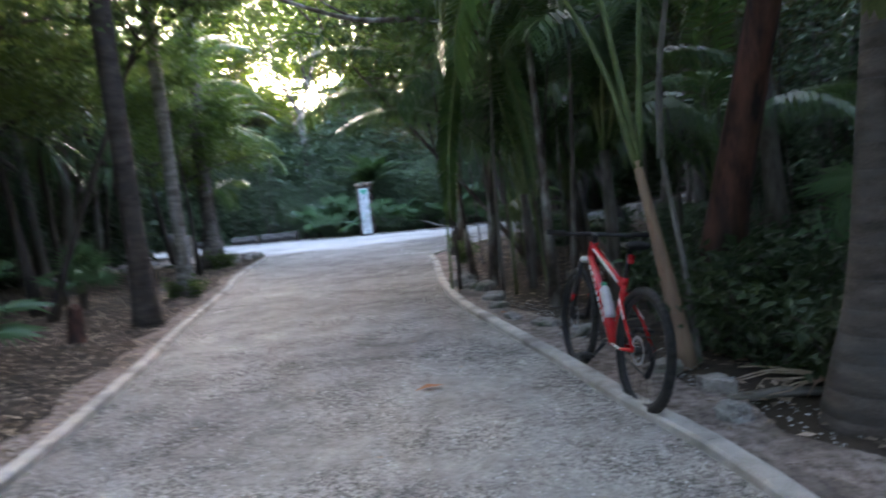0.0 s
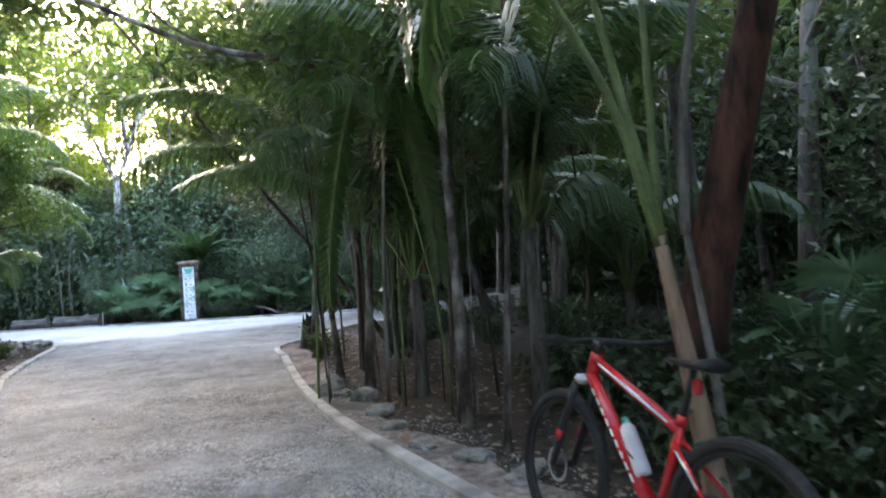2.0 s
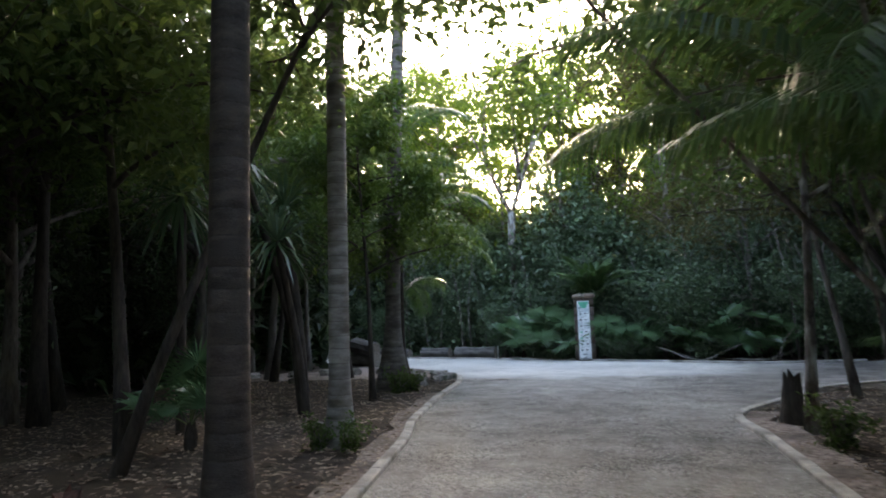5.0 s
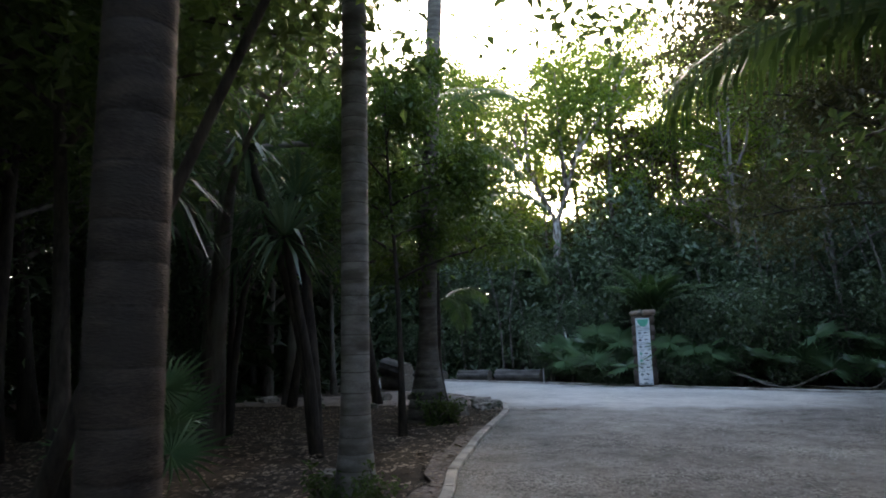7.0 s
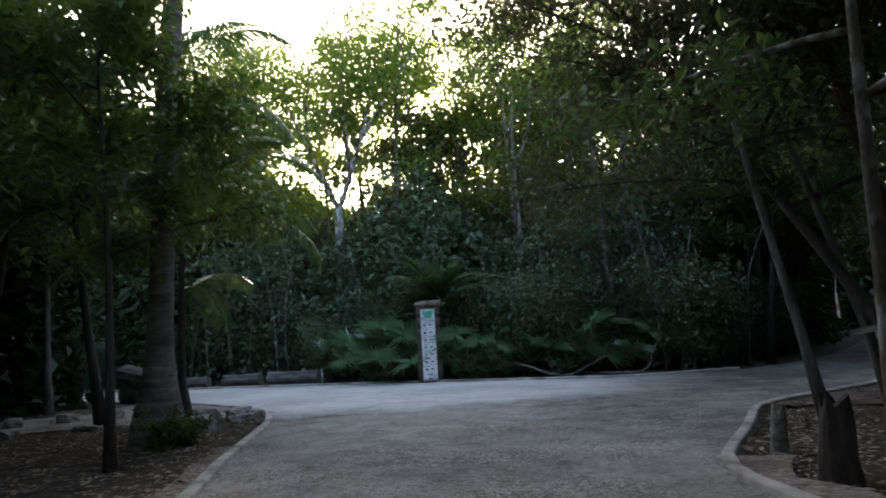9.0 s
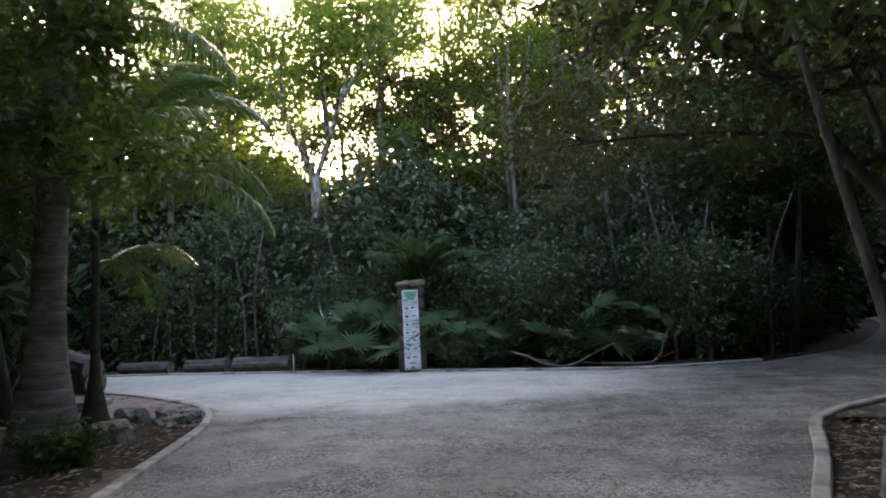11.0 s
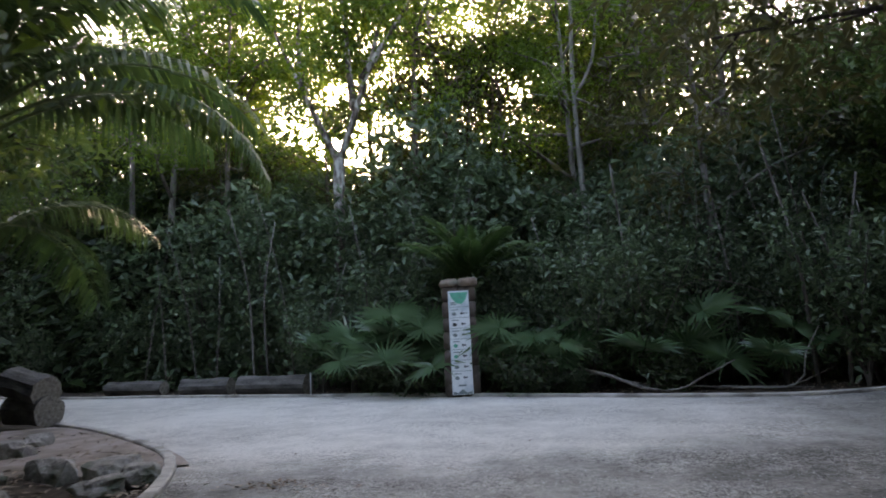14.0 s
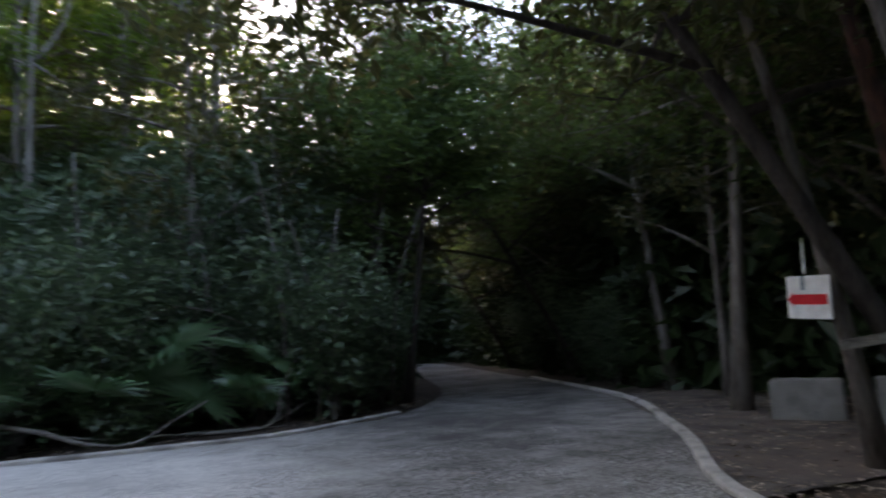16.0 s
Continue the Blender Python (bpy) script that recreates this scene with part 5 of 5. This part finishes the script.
part("steerer", mesh("steerer", *tube([HEADT, (0.855, 0, 1.0)], [0.02, 0.018], 10), M_BLACK, smooth=True), bike)
part("stem", mesh("stem", *tube([(0.862, 0, 0.98), (0.915, 0, 1.0)], [0.02, 0.018], 10), M_BLACK, smooth=True), bike)
part("handlebar", mesh("handlebar", *tube([(0.775, -0.37, 1.012), (0.83, -0.18, 1.0), (0.905, -0.05, 0.998), (0.905, 0.05, 0.998), (0.83, 0.18, 1.0), (0.775, 0.37, 1.012)], [0.012, 0.012, 0.016, 0.016, 0.012, 0.012], 10), M_BLACK, smooth=True), bike)
part("seat_post", mesh("seat_post", *tube([SEAT, (0.255, 0, 0.945)], [0.015, 0.014], 10), M_BLACK, smooth=True), bike)
part("seat_clamp", mesh("seat_clamp", *tube([(0.316, 0, 0.72), (0.305, 0, 0.76)], [0.024, 0.022], 10), M_RED, smooth=True), bike)
part("tail_light", mesh("tail_light", *box(0.03, 0.04, 0.06, 0.008, (0.235, 0, 0.88)), M_RED, smooth=True), bike, "red tail light under the saddle")
k = np.linspace(0, 1, 9)
sad = np.stack([0.14 + 0.25 * k, 0 * k, 0.965 + 0.012 * np.cos(k * 6)], 1)
sv, sf = tube(sad, 0.062 * (1 - k) ** 0.9 + 0.016, 12)
part("saddle", mesh("saddle", [(x, y, 0.965 + (z - 0.965) * 0.35) for x, y, z in sv], sf, M_BLACK, smooth=True), bike, "narrow black saddle")
part("chainring", mesh("chainring", *moved(ring_tube(0.07, 0.008, 34, 6, 0.5, 0.004), pose(0.43, -0.045, 0.32)), M_BLACK), bike)
part("cassette", mesh("cassette", *tube([(0, -0.045, R), (0, -0.03, R), (0, -0.015, R)], [0.03, 0.05, 0.058], 24), M_BLACK), bike)
part("derailleur", mesh("derailleur", *tube([(0.0, -0.06, R - 0.03), (0.02, -0.065, R - 0.10), (0.05, -0.05, R - 0.17)], [0.018, 0.014, 0.02], 8), M_BLACK), bike)
part("chain", mesh("chain", *tube([(0.43, -0.045, 0.392), (0.2, -0.043, 0.42), (0.0, -0.04, R + 0.075), (-0.07, -0.04, R), (0.0, -0.045, R - 0.08), (0.05, -0.05, R - 0.17), (0.43, -0.045, 0.248)], 0.005, 6), M_BLACK), bike)
bot = part("water_bottle", mesh("water_bottle", *tube([(0.52, 0, 0.475), (0.525, 0, 0.483), (0.58, 0, 0.563), (0.60, 0, 0.59), (0.635, 0, 0.642), (0.648, 0, 0.66)], [0.030, 0.036, 0.036, 0.036, 0.034, 0.016], 14), M_BOTTLE, smooth=True), bike, "pale plastic water bottle")
part("bottle_cap", mesh("bottle_cap", *tube([(0.648, 0, 0.66), (0.662, 0, 0.682)], [0.018, 0.016], 12), M_GREENCAP, smooth=True), bot, "green screw cap")
part("bottle_cage", mesh("bottle_cage", *moved(ring_tube(0.040, 0.004, 24, 6), pose(0.57, 0, 0.55, 0, 0, 0) @ pose(0, 0, 0, 90, 0, 0) @ pose(0, 0, 0, 0, 0, 35)), M_BLACK), bike)
part("cable", mesh("cable", *tube(smooth_line([(0.83, 0.15, 1.0), (0.97, 0.12, 0.98), (0.96, 0.05, 0.88), (0.93, 0.04, 0.78)], 0.05), 0.003, 5), M_BLACK), bike)

# palm stem that the bicycle leans against
stem_palm = thing("feather_palm", "young palm with tan sheathed stems and tall green stalks", "palm", m=pose(1.22, 5.45, -0.05))
for i, (pts, r0, r1, mt) in enumerate((([(0.12, 0.05, 0), (0.02, 0.05, 0.7), (-0.12, 0.0, 1.5)], 0.075, 0.028, M_SHEATH), ([(0.2, 0.1, 0), (0.14, 0.1, 0.8), (0.05, 0.1, 1.55)], 0.03, 0.014, M_PALEBARK),
                                       ([(-0.12, 0, 1.45), (-0.3, 0.05, 2.2), (-0.75, 0.2, 3.2)], 0.026, 0.014, M_STALK), ([(-0.1, 0, 1.45), (-0.22, 0.2, 2.4), (-0.35, 0.4, 3.4)], 0.028, 0.015, M_STALK), ([(0.05, 0.1, 1.5), (0.1, 0.1, 2.2), (0.32, 0.1, 3.3)], 0.026, 0.014, M_PALEBARK),
                                       ([(-0.1, 0.05, 1.45), (0.0, 0.3, 2.5), (0.1, 0.6, 3.3)], 0.025, 0.013, M_STALK))):
    p = smooth_line(pts, 0.2)
    part("stalk" if i > 1 else "stem", mesh("stem", *tube(p, np.linspace(r0, r1, len(p)), 9), mt, smooth=True), stem_palm)
for i, (x, y, z, az, tilt) in enumerate(((-0.75, 0.2, 3.1, 165, 0), (-0.35, 0.4, 3.3, 120, 10), (0.1, 0.6, 3.2, 75, 5), (0.32, 0.1, 3.2, 20, 0))):
    part("frond", LONGFEATHER[i % 2], stem_palm, m=pose(x, y, z, 0, -tilt, az))

# ---- signed tree at the junction ----
board = thing("arrow_sign", "square white board with a red arrow tied to a tree", "sign", m=pose(-0.62, 19.02, 1.31, 0, 4, -104) @ Matrix.Diagonal((1.33, 1.0, 1.1, 1)))
part("board", mesh("board", *box(0.30, 0.015, 0.30, 0.003, (0, 0, 0)), M_WHITE), board)
part("arrow", mesh("arrow", [(x, y, z) for y in (-0.0115, -0.0085) for x, z in ((-0.145, -0.015), (-0.10, 0.035), (-0.10, 0.02), (0.13, 0.02), (0.13, -0.05), (-0.10, -0.05), (-0.10, -0.065))],
                       [tuple(range(7)), tuple(range(13, 6, -1))] + [(i, 7 + i, 7 + (i + 1) % 7, (i + 1) % 7) for i in range(7)], M_SIGNRED), board, "red arrow pointing sideways")
part("mark", mesh("mark", *box(0.03, 0.004, 0.10, 0.002, (-0.03, -0.0095, 0.10)), M_GREYINK), board)
part("cord", mesh("cord", *tube([(-0.02, 0, 0.16), (-0.04, 0.03, 0.42)], 0.008, 5), M_WHITE), board)
plank = thing("plank", "rough short plank tied across the tree trunk", "plank", m=pose(-0.4, 18.68, 0.97, 0, -8, -55))
part("board", mesh("board", *box(0.5, 0.05, 0.075, 0.008), M_DEADWOOD), plank)
for x, y, s, lab in ((2.05, 20.7, (0.4, 0.75, 0.48), "grey concrete block beside the footpath"), (2.3, 19.85, (0.3, 0.35, 0.5), "worn grey concrete block")):
    blk = thing("concrete_block", lab, "concrete block", m=pose(x, y, 0, 0, 0, 25))
    part("block", mesh("block", *box(*s, 0.015, (0, 0, s[2] / 2 - 0.02), 0.01, int(x * 9)), M_CONCRETE), blk)
tw = tree("tree", "slim grey tree leaning beside the signed tree", 7.0, 0.07, 61, 0.5, 7, 2.0, 1700, lean=(-1.4, 0.2), bark=M_BARK, mat=M_LEAFBROWN)
tw.matrix_basis = pose(-0.15, 18.9, 0)
tw = tree("tree", "slim leaning tree beside the signed tree", 7.5, 0.06, 62, 0.5, 7, 2.0, 1700, lean=(-1.0, 0.6), bark=M_BARK, mat=M_LEAFBROWN)
tw.matrix_basis = pose(-1.35, 17.55, 0)

# ---- small things on the ground ----
for i, (x, y, z, ln, r, turn) in enumerate(((2.15, 5.2, 0.08, 0.55, 0.035, -12), (1.75, 4.75, 0.02, 0.6, 0.03, 8))):
    st = thing("stick", "pale cut palm stalk lying on the litter", "stick", "cut stalks", pose(x, y, z, 0, 0, turn))
    part("stalk", mesh("stalk", *tube([(-ln / 2, 0, 0), (0, 0.02, 0.015), (ln / 2, 0, 0)], [r, r * 1.1, r * 0.8], 8), M_DEADWOOD, smooth=True), st)
lf = thing("dead_leaf", "curled orange dead leaf on the gravel", "leaf", m=pose(-0.45, 5.14, 0.012, 0, 0, 30))
part("blade", mesh("blade", [(-0.11, 0, 0), (0, 0.05, 0.02), (0.11, 0, 0.005), (0, -0.05, 0.025), (0, 0, 0.008)], [(0, 4, 1), (1, 4, 2), (2, 4, 3), (3, 4, 0)], M_ORANGE), lf)
lf2 = copy_thing(lf, pose(-0.2, 7.45, 0.04, 20, 0, 100) @ Matrix.Scale(1.3, 4))
tagged(lf2, "curled orange dead leaf on the verge")

rng_s = np.random.default_rng(77)


def litter(name, label, count, low, high, gap, length, mat, lift=0.012, keep=None):
    p = rng_s.uniform(low, high, (count, 2))
    g = road_gap(p)
    p = p[(g > gap[0]) & (g < gap[1])]
    if keep is not None:
        p = p[keep(p)]
    z = np.array([max(0.0, -0.01 + 0.05 * noise.noise(Vector((x * 0.5, y * 0.5, 0))) + 0.03 * noise.noise(Vector((x * 1.7, y * 1.7, 5)))) for x, y in p]) + lift
    v, f = scatter_leaves(np.column_stack([p, z]), length, length * 0.5, rng_s, 0.0, 0.35)
    v[:, 2] = np.maximum(np.repeat(z, 4) - lift + 0.003, np.repeat(z, 4) + (v[:, 2] - np.repeat(z, 4)) * 0.35)
    tagged(new(name, mesh(name, v, f, mat)), label, "leaf litter", kind="stuff")


litter("leaf_litter", "dry brown leaves covering the bed's soil", 46000, (-16, -3), (-1, 22), (0.12, 8), 0.085, M_LITTER)
litter("leaf_litter", "dry leaves on the shaded verge", 13000, (-3.2, 3), (5, 25), (0.12, 3.0), 0.08, M_LITTER)
litter("leaf_litter", "dry leaves along the undergrowth's foot", 5000, (-20, 25), (1, 29), (0.12, 1.8), 0.08, M_LITTER)
litter("leaf_litter", "a few dry leaves blown on the gravel", 2600, (-11, 0), (2, 27), (-6, -0.05), 0.06, M_LITTER, 0.004,
       lambda p: (rng_s.uniform(0, 1, len(p)) < 0.10) | ((p[:, 0] + 8.4) ** 2 / 0.5 + (p[:, 1] - 19.25) ** 2 / 0.12 < 1))
for x0, y0, n in ((-8.4, 19.25, 90), (-6.6, 16.6, 14), (-6.2, 18.2, 10)):
    p = np.column_stack([rng_s.normal(x0, 0.28, n), rng_s.normal(y0, 0.10, n), np.full(n, 0.006)])
    v, f = scatter_leaves(p, 0.07, 0.03, rng_s, 0.0, 0.3)
    v[:, 2] = 0.004 + np.abs(v[:, 2] - 0.006) * 0.3
    tagged(new("leaf_litter", mesh("leaf_litter", v, f, M_LITTER)), "small heap of brown leaves and pods on the gravel", "leaf litter", kind="stuff")


def pebbles(name, label, count, low, high, gap, size):
    p = rng_s.uniform(low, high, (count, 2))
    g = road_gap(p)
    p = p[(g > gap[0]) & (g < gap[1])]
    n = len(p)
    k = rng_s.uniform(0.4, 1.0, n)[:, None] * size
    o = np.array([(1, 0, 0), (-0.4, 0.8, 0), (-0.5, -0.8, 0), (0, 0.05, 0.3)])
    a = rng_s.uniform(0, 6.28, n)
    ox = o[None, :, 0] * np.cos(a)[:, None] - o[None, :, 1] * np.sin(a)[:, None]
    oy = o[None, :, 0] * np.sin(a)[:, None] + o[None, :, 1] * np.cos(a)[:, None]
    v = np.stack([p[:, :1] + ox * k, p[:, 1:] + oy * k, 0.002 + o[None, :, 2] * k], 2).reshape(-1, 3)
    i = np.arange(n)[:, None] * 4
    f = np.concatenate([i + [0, 1, 3], i + [1, 2, 3], i + [2, 0, 3]], 1).reshape(-1, 3)
    tagged(new(name, mesh(name, v, f, M_PEBBLE)), label, "gravel", kind="stuff")


pebbles("gravel", "loose pale gravel on the track", 36000, (-9.5, 1), (2, 20), (-8, -0.02), 0.015)
pebbles("gravel", "pale gravel spill along the verge", 9000, (-3.2, 2), (2.6, 18), (0.12, 0.75), 0.022)
pebbles("gravel", "pale stone chips mixed into the verge's soil", 4500, (-0.6, 2.4), (3.0, 8.5), (0.12, 0.85), 0.018)


def fallen_frond(label, x, y, turn, strips, seed):
    """A dry fan leaf on the ground: narrow curled strips from one stalk."""
    top = thing("fallen_frond", label, "dry palm leaf", "fallen dry palm leaves", pose(x, y, 0.02, 0, 0, turn))
    rng = random.Random(seed)
    part("stalk", mesh("stalk", *tube([(-0.5, 0, 0.01), (-0.2, 0.02, 0.02), (0, 0, 0.02)], [0.012, 0.014, 0.01], 6), M_SHEATH), top)
    for i in range(strips):
        a = radians(-60 + 120 * i / (strips - 1) + rng.uniform(-6, 6))
        ln, w, lift = rng.uniform(0.35, 0.65), rng.uniform(0.012, 0.022), rng.uniform(0.01, 0.06)
        v, f = [], []
        for k in range(6):
            u = k / 5
            r, q = ln * u, a + 0.25 * u * u * rng.uniform(-1, 1)
            c, s, h = math.cos(q), math.sin(q), 0.012 + lift * math.sin(u * 3.0)
            ww = w * (1 - u * 0.85)
            v += [(r * c - ww * s, r * s + ww * c, h), (r * c, r * s, h + 0.008), (r * c + ww * s, r * s - ww * c, h)]
            if k:
                o = 3 * k
                f += [(o - 3, o - 2, o + 1, o), (o - 2, o - 1, o + 2, o + 1)]
        part("strip", mesh("strip", v, f, M_DRYPALM), top)
    return top


M_DRYPALM = material("dry palm leaf", (0.20, 0.13, 0.085), (0.46, 0.36, 0.26), 6, 0.8, 0.2, 40, stretch=(1, 1, 0.3))
for i, (x, y, turn) in enumerate(((2.1, 4.95, 200), (2.45, 4.7, 320), (2.75, 4.2, 140), (2.6, 3.7, 30), (2.35, 5.25, 80), (3.1, 4.0, 250))):
    fallen_frond("dry tan palm leaf fallen on the soil by the trunk", x, y, turn, 11, i)

# far woods close the place all round
def far_woods(name, ring_in, ring_out, count, seed):
    rng = np.random.default_rng(seed)
    az, rad = rng.uniform(0, 2 * np.pi, count), rng.uniform(ring_in, ring_out, count)
    p = np.stack([-5 + rad * np.cos(az), 16 + rad * np.sin(az)], 1)
    top = 12.0 + 1.5 * np.sin(az * 9) + 1.5 * np.sin(az * 23 + 1) - 4.5 * np.exp(-(((az - 1.94) / 0.22) ** 2))
    p3 = np.column_stack([p, top * rng.uniform(0, 1, count) ** 0.9])
    keep = road_gap(p) > 1.5
    v, f = scatter_leaves(p3[keep], 0.6, 0.32, rng, 0.3, 0.9)
    tagged(new(name, mesh(name, v, f, M_SHADOWLEAF)), "dense forest farther off, its leaves darkened for shade", "forest", kind="stuff")


far_woods("far_woods", 22, 34, 70000, 3)


# unless mat is given, the leaf colour itself carries the shade
def thicket(name, low, high, top, count, seed, gap=2.0, leaf=0.52, mat=M_SHADOWLEAF):
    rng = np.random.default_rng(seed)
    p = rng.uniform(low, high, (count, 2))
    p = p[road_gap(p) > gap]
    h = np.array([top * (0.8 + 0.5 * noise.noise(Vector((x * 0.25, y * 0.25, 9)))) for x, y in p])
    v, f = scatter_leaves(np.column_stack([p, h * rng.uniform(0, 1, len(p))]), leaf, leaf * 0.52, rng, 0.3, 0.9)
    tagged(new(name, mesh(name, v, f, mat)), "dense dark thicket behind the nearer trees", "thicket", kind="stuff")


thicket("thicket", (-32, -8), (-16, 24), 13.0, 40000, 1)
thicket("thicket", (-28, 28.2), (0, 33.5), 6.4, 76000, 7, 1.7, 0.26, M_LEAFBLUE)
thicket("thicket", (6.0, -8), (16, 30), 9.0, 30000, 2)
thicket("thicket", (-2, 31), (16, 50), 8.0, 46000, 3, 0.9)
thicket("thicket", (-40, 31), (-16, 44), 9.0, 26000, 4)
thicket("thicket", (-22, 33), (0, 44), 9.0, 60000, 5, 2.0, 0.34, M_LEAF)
# unseen, behind the start: added to hold back low light from there
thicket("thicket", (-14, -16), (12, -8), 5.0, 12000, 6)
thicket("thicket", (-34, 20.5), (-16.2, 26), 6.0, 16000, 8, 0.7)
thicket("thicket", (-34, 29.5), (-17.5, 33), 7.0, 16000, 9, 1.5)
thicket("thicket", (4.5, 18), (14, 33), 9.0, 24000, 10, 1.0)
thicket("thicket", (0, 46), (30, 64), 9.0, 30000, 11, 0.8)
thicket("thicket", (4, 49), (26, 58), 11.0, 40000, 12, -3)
